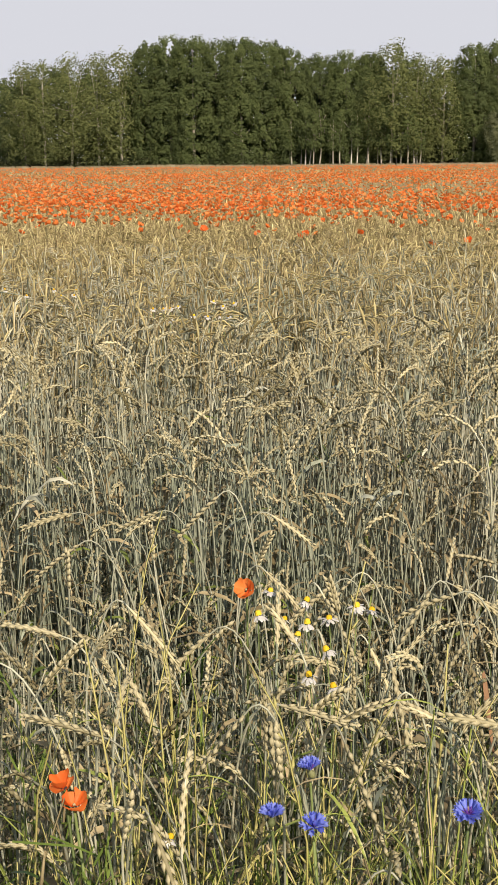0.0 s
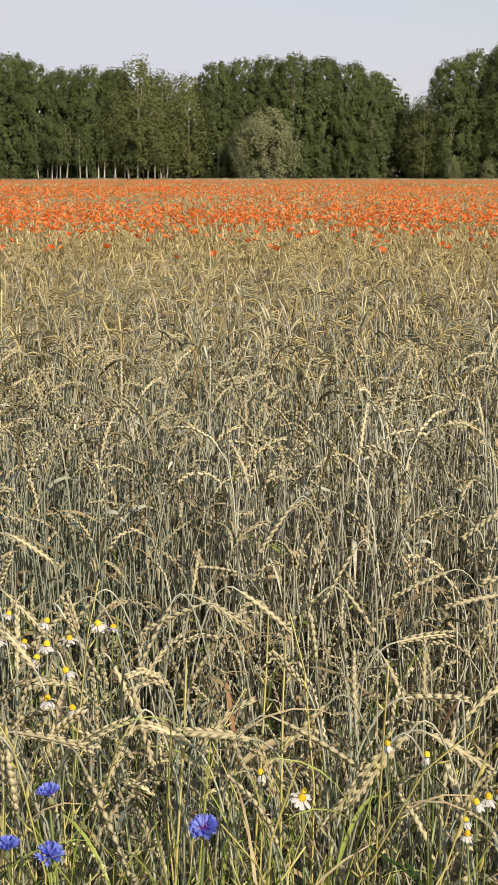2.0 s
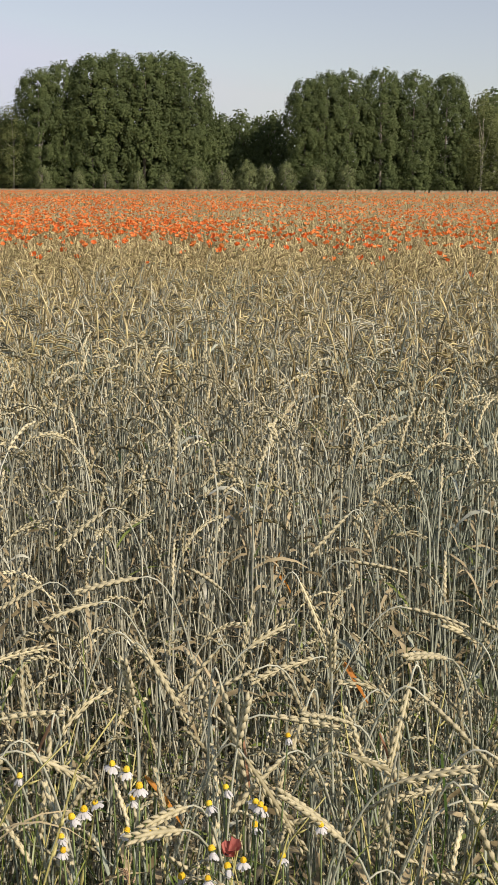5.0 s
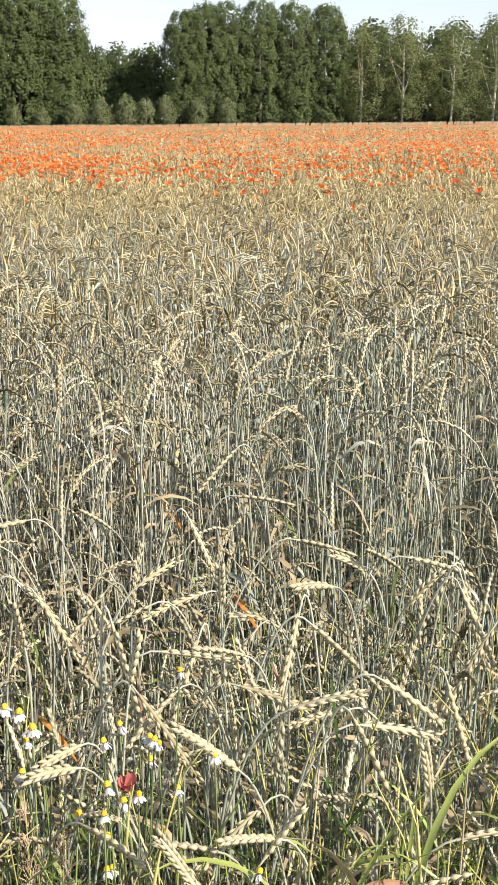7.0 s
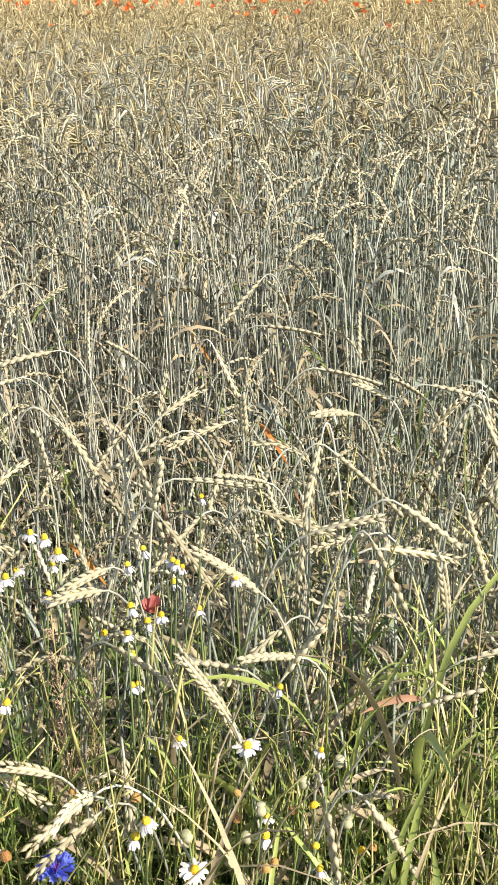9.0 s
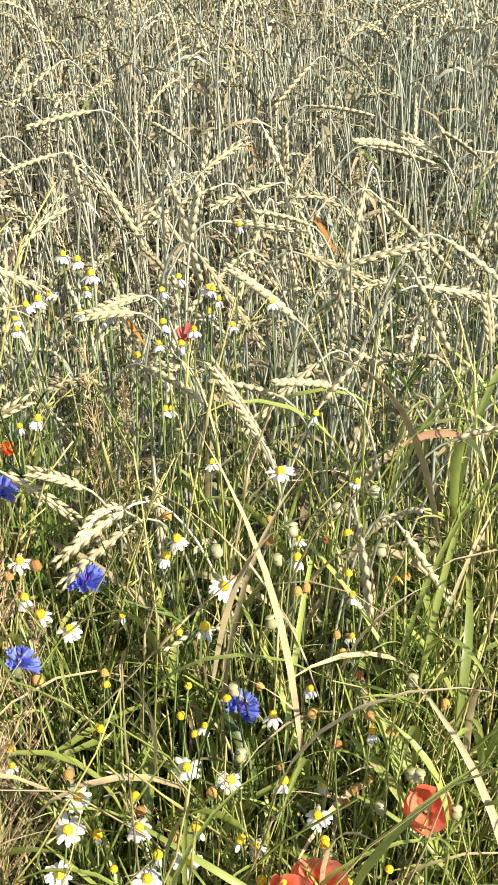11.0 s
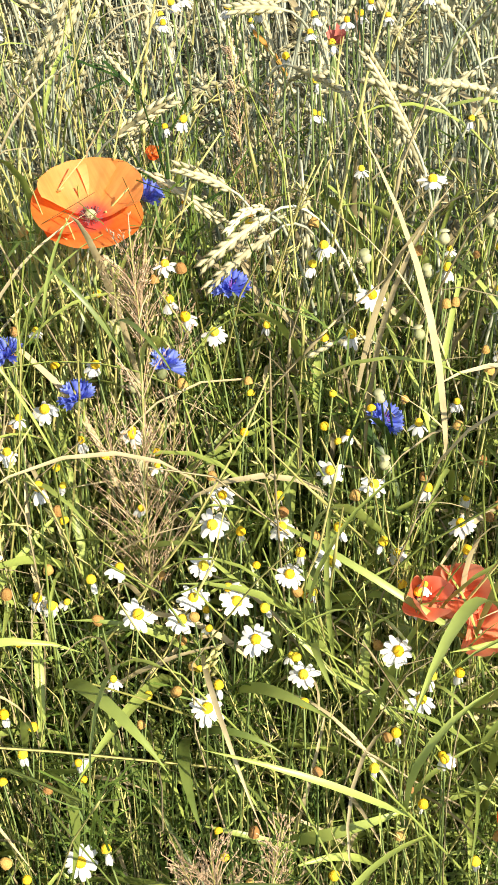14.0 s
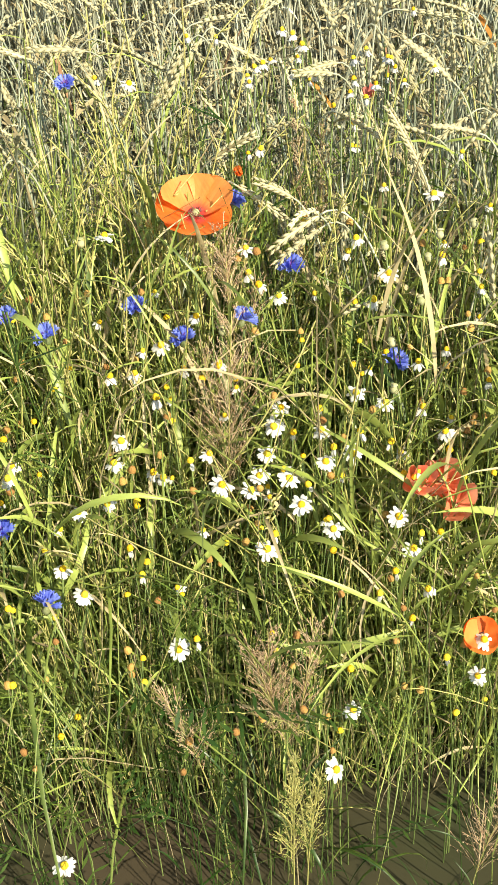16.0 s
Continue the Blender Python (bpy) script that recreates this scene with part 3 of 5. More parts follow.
def far_poppy(r, petals=4):
    out = []
    for k in range(petals):
        a = k * 6.2832 / petals + r.uniform(-0.3, 0.3)
        s = petal_shape(r, 0.030 * r.uniform(0.85, 1.15), 60, r.uniform(0.5, 1.0), 2, 2, 0.1)
        out.append(placed(s, pose(0, 0, 0, 0, 0, math.degrees(a))))
    head = merge(*out)
    head = placed(head, pose(0, 0, 0, r.uniform(-35, 35), r.uniform(-35, 35), 0))
    stem = ribbon([(0, 0, -0.22), (0.005, 0, -0.1), (0, 0, 0)], 0.0014, (1, 0, 0), 1)
    return merge(head, stem)


def small_poppy(r):
    """A bloom far out: three cupped petals."""
    out = []
    for k in range(3):
        a = k * 2.0944 + r.uniform(-0.4, 0.4)
        s = 0.030 * r.uniform(0.85, 1.15)
        c = r.uniform(0.35, 1.0)
        v = np.array([(0, 0, 0), (s * 0.6, -s * 0.75, s * c * 0.6), (s * 1.0, 0, s * c), (s * 0.6, s * 0.75, s * c * 0.6)])
        out.append(placed((v, np.array([(0, 1, 2), (0, 2, 3)]), np.zeros(2, int)), pose(0, 0, 0, 0, 0, math.degrees(a))))
    return placed(merge(*out), pose(0, 0, 0, r.uniform(-35, 35), r.uniform(-35, 35), 0))


def poppy_crowd():
    p = Pile()
    shapes = [far_poppy(np.random.default_rng(600 + i)) for i in range(14)]
    flat = [small_poppy(np.random.default_rng(640 + i)) for i in range(14)]

    def sow(n, r0, r1, shapes, size):
        x, y = sector(n, r0, r1, -35, 35, rng)
        d = np.hypot(x, y)
        g = patch(x, y, 0.16, 4.0) * 0.55 + patch(x, y, 0.7, 9.0) * 0.45
        side = 1 - 0.52 * np.clip((np.degrees(np.arctan2(x, y)) + 1) / 16, 0, 1)
        keep = rng.random(n) < np.clip((d - 8.0) / 5, 0.02, 1) ** 1.4 * side * np.clip(0.30 + (g - 0.40) * 3.6, 0.08, 1)
        x, y, d = x[keep], y[keep], d[keep]
        n = len(x)
        z = rng.uniform(0.80, 0.92, n) - 0.22 * np.clip((d - 60) / 130, 0, 1)
        m = turns(x, y, z, rng.uniform(0, 6.28, n), rng.uniform(0.7, 1.15, n) * size)
        p.scatter(shapes, rng.integers(0, len(shapes), n), m, np.clip(rng.normal(0.5, 0.25, n), 0, 1))
    sow(10000, 7.2, 15, shapes, 0.8)
    sow(17000, 15, 26, flat, 0.95)
    sow(27000, 26, 50, flat, 1.1)
    sow(20000, 50, 110, flat, 1.45)
    sow(15000, 110, 189, flat, 1.9)
    tagged(new("field_poppies", p.mesh("field_poppies", [M_PETAL_FAR, M_STEM_FAR])), "crowd of orange-red poppies above the grain", "poppies", kind="stuff")


# ---------- trees ----------
def leaf_cloud(pile, r, centres, spread, count, size, tint=0.5, out=True, rise=1.0):
    """Leaves gathered round clump centres; each faces outward and up from its clump and its crown."""
    n = len(centres) * count
    off = np.clip(r.normal(0, 1, (n, 3)), -1.6, 1.6) * np.array((1.0, 1.0, rise))
    c = np.repeat(centres, count, 0) + off * spread
    axis = norm(np.repeat(centres, count, 0) * np.array((1.0, 1.0, 0.0))) if out else r.normal(0, 1, (n, 3))
    nrm = norm(axis + 0.75 * norm(off) + np.array((0, 0, 0.5)) + r.normal(0, 0.14, (n, 3)))
    a = norm(np.cross(nrm, r.normal(0, 1, (n, 3))))
    b = np.cross(nrm, a)
    s = size * r.uniform(0.6, 1.3, (n, 1))
    v = np.stack([c - a * s, c + b * s * 0.62, c + a * s, c - b * s * 0.62], 1).reshape(-1, 3)
    o = (np.arange(n) * 4)[:, None]
    t = np.concatenate([o + np.array([[0, 1, 2]]), o + np.array([[0, 2, 3]])], 0)
    pile.add((v, t, np.zeros(len(t), int)), tint)


def crown_points(r, n, low, high, radius, profile, rough=0.25, seed=0.0):
    """Clump centres near the outside of a crown whose radius follows a profile from its foot to its top."""
    out = []
    while len(out) < n:
        k, a = r.random(), r.uniform(0, 6.2832)
        rad = radius * profile(k)
        if r.random() > rad / radius + 0.12:
            continue
        rad *= 1 + rough * 1.6 * noise.noise((math.cos(a) * 1.6 + seed, math.sin(a) * 1.6, k * 4.5 + seed))
        q = rad * (r.uniform(0.45, 1.0) ** 0.5)
        out.append((q * math.cos(a), q * math.sin(a), low + (high - low) * k))
    return np.array(out)


def make_tree(name, label, seed, height, radius, low, profile, leaves, mats, clumps=170, per=20, spread=0.45, size=0.34, trunk=0.28, limbs=9, rough=0.3, rise=1.0):
    r = np.random.default_rng(seed)
    t = thing(name, label, "tree", "trees at the edge of the field")
    k = np.linspace(0, 1, 9)[:, None]
    bend = np.array((r.uniform(-0.4, 0.4), r.uniform(-0.4, 0.4), 0)) * np.sin(np.pi * k)
    axis = np.array((0, 0, 1)) * k * height * 0.93 + bend
    wood = Pile().add(tube(axis, np.linspace(trunk, 0.04, 9), 7, 0))
    pts = crown_points(r, clumps, low, height, radius, profile, rough, seed * 1.3)
    for _ in range(limbs):
        f = r.uniform(0.15, 0.8)
        b = np.array([np.interp(f, k[:, 0], axis[:, i]) for i in range(3)])
        e = pts[r.integers(len(pts))]
        e = np.array((e[0] * 0.85, e[1] * 0.85, max(e[2], b[2] + 1.0)))
        mid = (b + e) / 2 + np.array((0, 0, -0.25))
        ring = 7 * int(round(f * 8 * 0.93))
        wood.t.append(np.array([[ring, wood.n, wood.n + 1]]))  # the limb grows out of the trunk
        wood.m.append(np.zeros(1, int))
        wood.add(tube([b, mid, e], [trunk * 0.35, trunk * 0.22, 0.03], 5, 0, (0.4, 0.8, 0.2)))
    part("trunk", wood.mesh("trunk", [mats[1]]), t)
    crown = Pile()
    leaf_cloud(crown, r, pts, spread, per, size, rise=rise)
    part("crown", crown.mesh("crown", [mats[0]], False), t)
    return t


def poplar_profile(k):
    return max(0.12, min(1.0, 0.72 + 0.6 * k) * max(0.0, 1 - (max(0, k - 0.5) / 0.52) ** 2.6) ** 0.5)


def round_profile(k):
    return max(0.05, math.sin(math.pi * (0.12 + 0.86 * k)) ** 0.6)


def egg_profile(k):
    return max(0.08, math.sin(math.pi * (0.10 + 0.87 * k ** 0.85)) ** 0.7)


def build_woods():
    kinds = {}
    for i in range(5):
        kinds["poplar", i] = make_tree("poplar", "tall dark green poplar with a dense upright crown", 31 + i, 20.0, 4.4, 0.6, poplar_profile, M_LEAF, (M_LEAF, M_BARK), clumps=640, per=30, spread=0.30, size=0.19, rough=0.12, rise=1.4)
    for i in range(3):
        kinds["light", i] = make_tree("light_tree", "light green slender tree with an open crown", 51 + i, 18.0, 4.0, 1.6, egg_profile, M_LEAF_LIGHT, (M_LEAF_LIGHT, M_BARK_PALE), clumps=330, per=24, spread=0.42, size=0.16, rough=0.4, trunk=0.2, rise=1.5)
    for i in range(2):
        kinds["back", i] = make_tree("wood_tree", "dark broadleaf tree deeper in the wood", 61 + i, 17.0, 4.2, 0.4, round_profile, M_LEAF, (M_LEAF, M_BARK), clumps=210, per=18, spread=0.6, size=0.36, rough=0.2, rise=1.3)
    for i in range(2):
        kinds["young", i] = make_tree("young_poplar", "young slim poplar with a bare pale trunk", 71 + i, 9.5, 1.5, 3.5, egg_profile, M_LEAF, (M_LEAF, M_BARK_PALE), clumps=80, per=16, spread=0.32, size=0.17, trunk=0.13, limbs=5, rise=1.4)
    for i in range(3):
        kinds["pollard", i] = make_tree("pollard_willow", "small grey-green pollard willow with egg-shaped crown", 81 + i, 4.8, 1.75, 0.5, egg_profile, M_POLLARD, (M_POLLARD, M_BARK), clumps=130, per=26, spread=0.17, size=0.12, trunk=0.22, limbs=6, rough=0.12, rise=1.6)
    kinds["willow", 0] = make_tree("willow", "broad silvery grey-green willow with a rounded crown", 91, 11.2, 5.9, 0.3, round_profile, M_WILLOW, (M_WILLOW, M_BARK), clumps=560, per=28, spread=0.30, size=0.15, trunk=0.35, limbs=14, rough=0.16, rise=1.5)
    height = {"poplar": 20.0, "light": 18.0, "back": 17.0, "young": 9.5, "pollard": 4.8, "willow": 11.2}
    count = {"poplar": 5, "light": 3, "back": 2, "young": 2, "pollard": 3, "willow": 1}
    used, r = {}, np.random.default_rng(5)

    def plant(kind, x, y, top, wide=1.0):
        i = used.get(kind, 0)
        used[kind] = i + 1
        src = kinds[kind, i % count[kind]]
        s = top / height[kind]
        m = pose(x, y, 0, 0, 0, r.uniform(0, 360)) @ Matrix.Diagonal((s * wide, s * wide, s, 1))
        if i < count[kind]:
            src.matrix_world = m
        else:
            made = copy_thing(src, Matrix.Identity(4))
            made.matrix_basis = m

    # tall trees: x, height
    for x, h in ((-83, 20.5), (-79, 21.4), (-74.5, 21), (-70, 20.6), (-66, 20.4), (-62, 20), (-58, 18.8), (-53.5, 17.8), (-49, 18), (-45, 17.6),
                 (-28.5, 18.4), (-24.5, 18.9), (-20.5, 19.2), (-16.2, 19.4), (-11.8, 19), (-7.6, 18.2), (-4.2, 16.8),
                 (8.2, 18.6), (12.2, 19.8), (16.3, 20.6), (20.3, 21.3), (24.4, 21.2), (28.2, 21.6), (31.2, 20.6),
                 (50.6, 17.8), (54, 19), (58.2, 19.5), (63.6, 19.9), (69.4, 19.6), (75.2, 19.2)):
        plant("poplar", x, 203 + r.uniform(-1.5, 1.5), h)
    for x, h in ((-106, 18), (-101.5, 18), (-96.5, 18.6), (-92, 19), (-88, 19.5), (-41, 19), (-36.8, 17), (-33, 16.8), (4.0, 13.4), (81, 16.5), (88.5, 18), (97, 17), (105, 18)):
        plant("light", x, 202 + r.uniform(-2, 1), h, 1.25)
    for x, h in ((0.8, 12.2), (3.4, 12.0), (36, 14), (39, 12.8), (42.4, 13.2), (45.6, 12.6), (47.6, 13.0), (85, 13), (93, 12), (101, 12), (-110, 15)):
        plant("back", x, 212 + r.uniform(-1, 3), h)
    for i, x in enumerate(np.arange(-118, 119, 6.4)):
        if abs(x - 3) < 4 or 33 < x < 49:
            plant("back", x, 224 + r.uniform(-3, 3), 11.5, 1.2)
        else:
            plant("back", x, 214 + r.uniform(-3, 3), r.uniform(15.5, 17.5), 1.2)
    for x in np.linspace(-57, -36, 22):
        plant("young", x + r.uniform(-0.3, 0.3), 198.5 + r.uniform(0, 3), r.uniform(8.0, 10))
    plant("willow", -20.1, 197.5, 11.2)
    for x, h in ((9.1, 4.0), (14.4, 3.6), (18.8, 3.4), (23.6, 3.4), (27.8, 3.4), (32.7, 4.4), (36.8, 4.8), (40.8, 5.1), (43.9, 4.9), (47.1, 4.9), (52.2, 4.6), (57, 4.7)):
        plant("pollard", x - 0.7, 197.5, h)
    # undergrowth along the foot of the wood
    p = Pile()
    # added dark rear row, in place of the shade inside the wood
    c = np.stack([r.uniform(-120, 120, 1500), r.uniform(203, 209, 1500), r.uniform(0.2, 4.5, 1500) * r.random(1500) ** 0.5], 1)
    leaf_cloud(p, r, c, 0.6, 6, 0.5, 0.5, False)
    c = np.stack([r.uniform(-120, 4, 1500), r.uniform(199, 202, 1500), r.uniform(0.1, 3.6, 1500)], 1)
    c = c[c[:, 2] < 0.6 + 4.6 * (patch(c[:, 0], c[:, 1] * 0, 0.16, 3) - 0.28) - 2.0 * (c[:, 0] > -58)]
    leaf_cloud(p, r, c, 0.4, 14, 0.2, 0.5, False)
    tagged(new("undergrowth", p.mesh("undergrowth", [M_BUSH], False)), "dark bushes under the trees, the rear ones standing in for shade", "undergrowth", kind="stuff")


# ---------- flowers of the margin ----------
def ray_petal():
    return surface(lambda u, v: (0.0034 + 0.0085 * v, (u - 0.5) * 0.0046 * math.sin(0.5 + 2.1 * v) * (1 - 0.25 * (v > 0.95) * (abs(u - 0.5) < 0.2)), 0.0006 * math.cos((u - 0.5) * 3) - 0.0012 * v * v), 2, 3)


def chamomile(x, y, z, droop, tilt, toward, seed, size=1.0, petals=13, label="", group="chamomile flowers"):
    r = np.random.default_rng(seed)
    bx, by = x + r.uniform(-0.03, 0.03), y + r.uniform(0.0, 0.05)
    c = thing("chamomile", label, "daisy", group, pose(bx, by, 0))
    h = (x - bx, y - by, z)
    part("stem", one("stem", bent_stem(h, (0, 0, 0), 0.0007, 4, 6, 0.015, seed), [M_STALK]), c)
    head = pose(*h) @ pose(0, 0, 0, 0, 0, toward) @ pose(0, 0, 0, 0, tilt, 0) @ Matrix.Scale(size, 4)
    part("disc", PM["disc_high"] if droop > 35 else PM["disc"], c, head @ pose(0, 0, 0.0005), "domed yellow disc")
    part("bract", PM["bract"], c, head @ pose(0, 0, -0.003))
    for k in range(petals):
        part("petal", PM["ray"], c, head @ pose(0, 0, 0, 0, 0, 360 * k / petals + r.uniform(-7, 7)) @ pose(0, 0, 0, 0, droop + r.uniform(-20, 16), 0) @ Matrix.Scale(r.uniform(0.8, 1.1), 4))
    return c


def floret():
    """A trumpet floret with a toothed rim."""
    n, v, t = 12, [], []
    for j, (d, rad) in enumerate(((0, 0.0006), (0.008, 0.0009), (0.013, 0.0024), (0.020, 0.0046))):
        for i in range(n):
            a = i * 2 * math.pi / n
            q = rad * (1.0 if j < 3 else (1.15 if i % 2 else 0.75))
            v.append((d + (0.003 * (i % 2) if j == 3 else 0), q * math.cos(a), q * math.sin(a)))
    for j in range(3):
        for i in range(n):
            p, q = j * n + i, j * n + (i + 1) % n
            t += [(p, q, q + n), (p, q + n, p + n)]
    return np.array(v), np.array(t), np.zeros(len(t), int)


def cornflower(x, y, z, tilt, toward, seed, size=1.0):
    r = np.random.default_rng(seed)
    bx, by = x + r.uniform(-0.04, 0.04), y + r.uniform(0, 0.05)
    c = thing("cornflower", "bright blue cornflower on a thin grey-green stem", "cornflower", "cornflowers", pose(bx, by, 0))
    h = (x - bx, y - by, z)
    part("stem", one("stem", bent_stem((h[0], h[1], z - 0.012), (0, 0, 0), 0.0011, 5, 7, 0.02, seed), [M_STALK]), c)
    head = pose(*h) @ pose(0, 0, 0, 0, 0, toward) @ pose(0, 0, 0, 0, tilt, 0) @ Matrix.Scale(size, 4)
    part("bract", PM["involucre"], c, head @ pose(0, 0, -0.014), "scaly green cup under the bloom")
    for k in range(14):
        part("floret", PM["floret"], c, head @ pose(0, 0, 0, 0, 0, 25.7 * k + r.uniform(-9, 9)) @ pose(0, 0, 0, 0, -r.uniform(22, 66), 0) @ pose(0, 0, 0, r.uniform(0, 30)))
    part("flower_centre", PM["violet"], c, head, "violet inner florets")
    for k in range(2):
        b = np.array(h) * r.uniform(0.45, 0.8)
        a = r.uniform(0, 6.28)
        d = np.array((math.cos(a), math.sin(a), 0))
        s = np.linspace(0, 1, 5)[:, None]
        part("leaf", one("leaf", ribbon(b + d * s * 0.05 + np.array((0, 0, 1)) * s * 0.08, 0.0028 * np.sin(np.pi * (0.15 + 0.83 * s[:, 0])), np.cross(d, (0, 0, 1)), 0, 0.3), [M_STALK]), c)
    return c


def panicle(x, y, z, seed, spread=0.05, length=0.2, lean=(0.0, 0.0), fine=130, mat=None, label="wispy reddish-brown grass panicle on a thin straw stem"):
    """A loose brown grass panicle on a thin stem."""
    r = np.random.default_rng(seed)
    g = thing("grass_panicle", label, "grass", "brown grass panicles", pose(x, y, 0))
    k = np.linspace(0, 1, 8)[:, None]
    axis = np.array((0, 0, 1)) * k * z + np.array((lean[0], lean[1], 0)) * k ** 2
    part("stem", one("stem", tube(axis, np.linspace(0.0011, 0.0004, 8), 4, 0), [M_RYE]), g)
    p = Pile()
    for _ in range(fine):
        f = r.uniform(1 - length / z, 0.98)
        b = np.array([np.interp(f, k[:, 0], axis[:, i]) for i in range(3)])
        a = r.uniform(0, 6.28)
        u = (f - 1 + length / z) / (length / z)
        ln = spread * (1.15 - 0.8 * u) * r.uniform(0.5, 1.2)
        d = np.array((math.cos(a) * 0.55, math.sin(a) * 0.55, 0.85))
        e = b + d * ln
        p.add(ribbon([b, (b + e) / 2 + np.array((0, 0, 0.004)), e], np.array((0.0003, 0.0003, 0.0002)), np.cross(d, r.normal(0, 1, 3)), 0), r.random())
        for q in r.uniform(0.4, 1.0, 3):
            p.add(spindle(b + (e - b) * q, d + r.normal(0, 0.3, 3), r.normal(0, 1, 3), 0.004, 0.0007, 0.0007), r.random())
    part("panicle", p.mesh("panicle", [mat or M_PANICLE]), g, None, "feathery seed head")
    return g


def ryegrass(r):
    h = r.uniform(0.50, 0.72)
    p = stalk_curve(r, 7, h, r.uniform(0.2, 0.9))
    out = [tube(p, np.linspace(0.0011, 0.0006, 7), 3, 1)]
    for i in range(11):
        q, t = along_curve(p, 0.66 + 0.32 * i / 11)
        s = np.array((0, 1.0, 0)) * (1 if i % 2 else -1) + norm(np.cross((0, 1, 0), t)) * 0.2
        out.append(spindle(q, t * 0.85 + s * 0.5, s, 0.012, 0.0010, 0.0016, 1))
    return merge(*out)


def blade(r, n=8, fold=0.35, wide=None):
    ln = r.uniform(0.28, 0.5)
    k = np.linspace(0, 1, n)
    th = 0.12 + r.uniform(0.9, 3.0) * k ** 1.5
    d = np.stack([np.sin(th), 0 * th, np.cos(th)], 1) * ln / n
    pts = np.vstack([[0, 0, 0], np.cumsum(d, 0)])
    w = (r.uniform(*wide) if wide else r.uniform(0.0008, 0.0023) if r.random() < 0.94 else 0.0034) * np.r_[0.7, np.sin(np.pi * (0.25 + 0.74 * k))]
    tw = r.uniform(-0.6, 0.6)
    return ribbon(pts, w, np.stack([tw * np.linspace(0, 1, n + 1), np.ones(n + 1), 0.3 * tw * np.ones(n + 1)], 1), 0, fold)


def culm(r, tall=0.42):
    """A leafy grass stalk: several arching blades along a thin stem."""
    h = tall * r.uniform(0.85, 1.15)
    p = stalk_curve(r, 5, h, r.uniform(0.0, 0.7))
    out = [tube(p, np.linspace(0.0012, 0.0007, 5), 3, 0, cap=False)]
    for f in r.uniform(0.15 if tall < 0.5 else 0.4, 0.98, r.integers(3, 6)):
        q, t = along_curve(p, min(f, 0.98))
        a = r.uniform(0, 6.28)
        o = np.array((math.cos(a), math.sin(a), 0))
        n, ln = 7, r.uniform(0.09, 0.20 if tall < 0.5 else 0.16)
        k = np.linspace(0, 1, n)
        th = r.uniform(0.2, 0.6) + r.uniform(0.5, 2.4) * k ** 1.4
        d = (np.sin(th)[:, None] * o + np.cos(th)[:, None] * np.array((0, 0, 1))) * ln / n
        w = (r.uniform(0.0015, 0.0042) if tall < 0.5 else r.uniform(0.0010, 0.0024)) * np.r_[0.45, np.sin(np.pi * (0.30 + 0.69 * k))]
        tw = r.uniform(-0.9, 0.9)
        s = np.cross(o, (0, 0, 1)) + np.linspace(0, 1, n + 1)[:, None] * tw * np.array((0.3, 0.3, 1.0))
        out.append(ribbon(np.vstack([q, q + np.cumsum(d, 0)]), w * (0.6 if len(out) == 3 else 1.0), s, 2 if len(out) == 3 else 0, 0.3))
    return merge(*out)


def vetch(r):
    """A creeping shoot with paired leaflets."""
    ln = r.uniform(0.12, 0.2)
    k = np.linspace(0, 1, 9)
    p = np.stack([0.7 * ln * k, 0.02 * np.sin(4 * k), 0.24 + ln * (0.6 * k - 0.5 * k * k)], 1)
    out = [tube(np.vstack([[0, 0, 0], p]), np.linspace(0.0008, 0.0004, 10), 3, 3, cap=False)]
    for i in range(2, 9):
        for s in (-1, 1):
            e = p[i] + np.array((0.006, s * 0.015, 0.003 * r.normal()))
            out.append(ribbon([p[i], (p[i] + e) / 2, e], np.array((0.0005, 0.0022, 0.0004)), (1, 0, 0.3), 3))
    return merge(*out)


def thin_stem(r):
    """A thin upright grass stalk, some with a narrow seed head."""
    p = stalk_curve(r, 6, r.uniform(0.42, 0.56), r.uniform(0.1, 0.8))
    mat = 1 if r.random() < 0.62 else (0 if r.random() < 0.4 else 2)
    out = [tube(p, np.linspace(0.0011, 0.0005, 6), 3, mat, cap=False)]
    if r.random() < 0.5:
        q, t = along_curve(p, 0.86)
        out.append(spindle(q, t, (0.3, 0.8, 0), 0.05, 0.0011, 0.0011, mat))
    return merge(*out)


def feather(r):
    """A finely cut chamomile leaf spray."""
    out = []
    z = r.uniform(0.25, 0.42)
    axis = np.array([(0, 0, 0), (r.uniform(-0.02, 0.02), 0.0, z * 0.5), (r.uniform(-0.04, 0.04), r.uniform(-0.04, 0.04), z)])
    out.append(tube(axis, [0.0009, 0.0007, 0.0004], 3, 3, cap=False))
    for _ in range(34):
        f = r.uniform(0.25, 1.0)
        b = np.array([np.interp(f, [0, 0.5, 1], axis[:, i]) for i in range(3)])
        a = r.uniform(0, 6.28)
        d = np.array((math.cos(a), math.sin(a), r.uniform(0.2, 0.9)))
        e = b + d * r.uniform(0.012, 0.03)
        out.append(ribbon([b, e], 0.0006, np.cross(d, (0.1, 0.3, 1)), 3))
        for q in (0.5, 0.75):
            m = b + (e - b) * q
            out.append(ribbon([m, m + r.normal(0, 0.007, 3) + d * 0.006], 0.0005, r.normal(0, 1, 3), 3))
    return merge(*out)


def top_of_margin(y):
    """How high the margin's growth reaches, rising toward the grain."""
    return np.clip(y - 0.14, 0.16, 0.78)


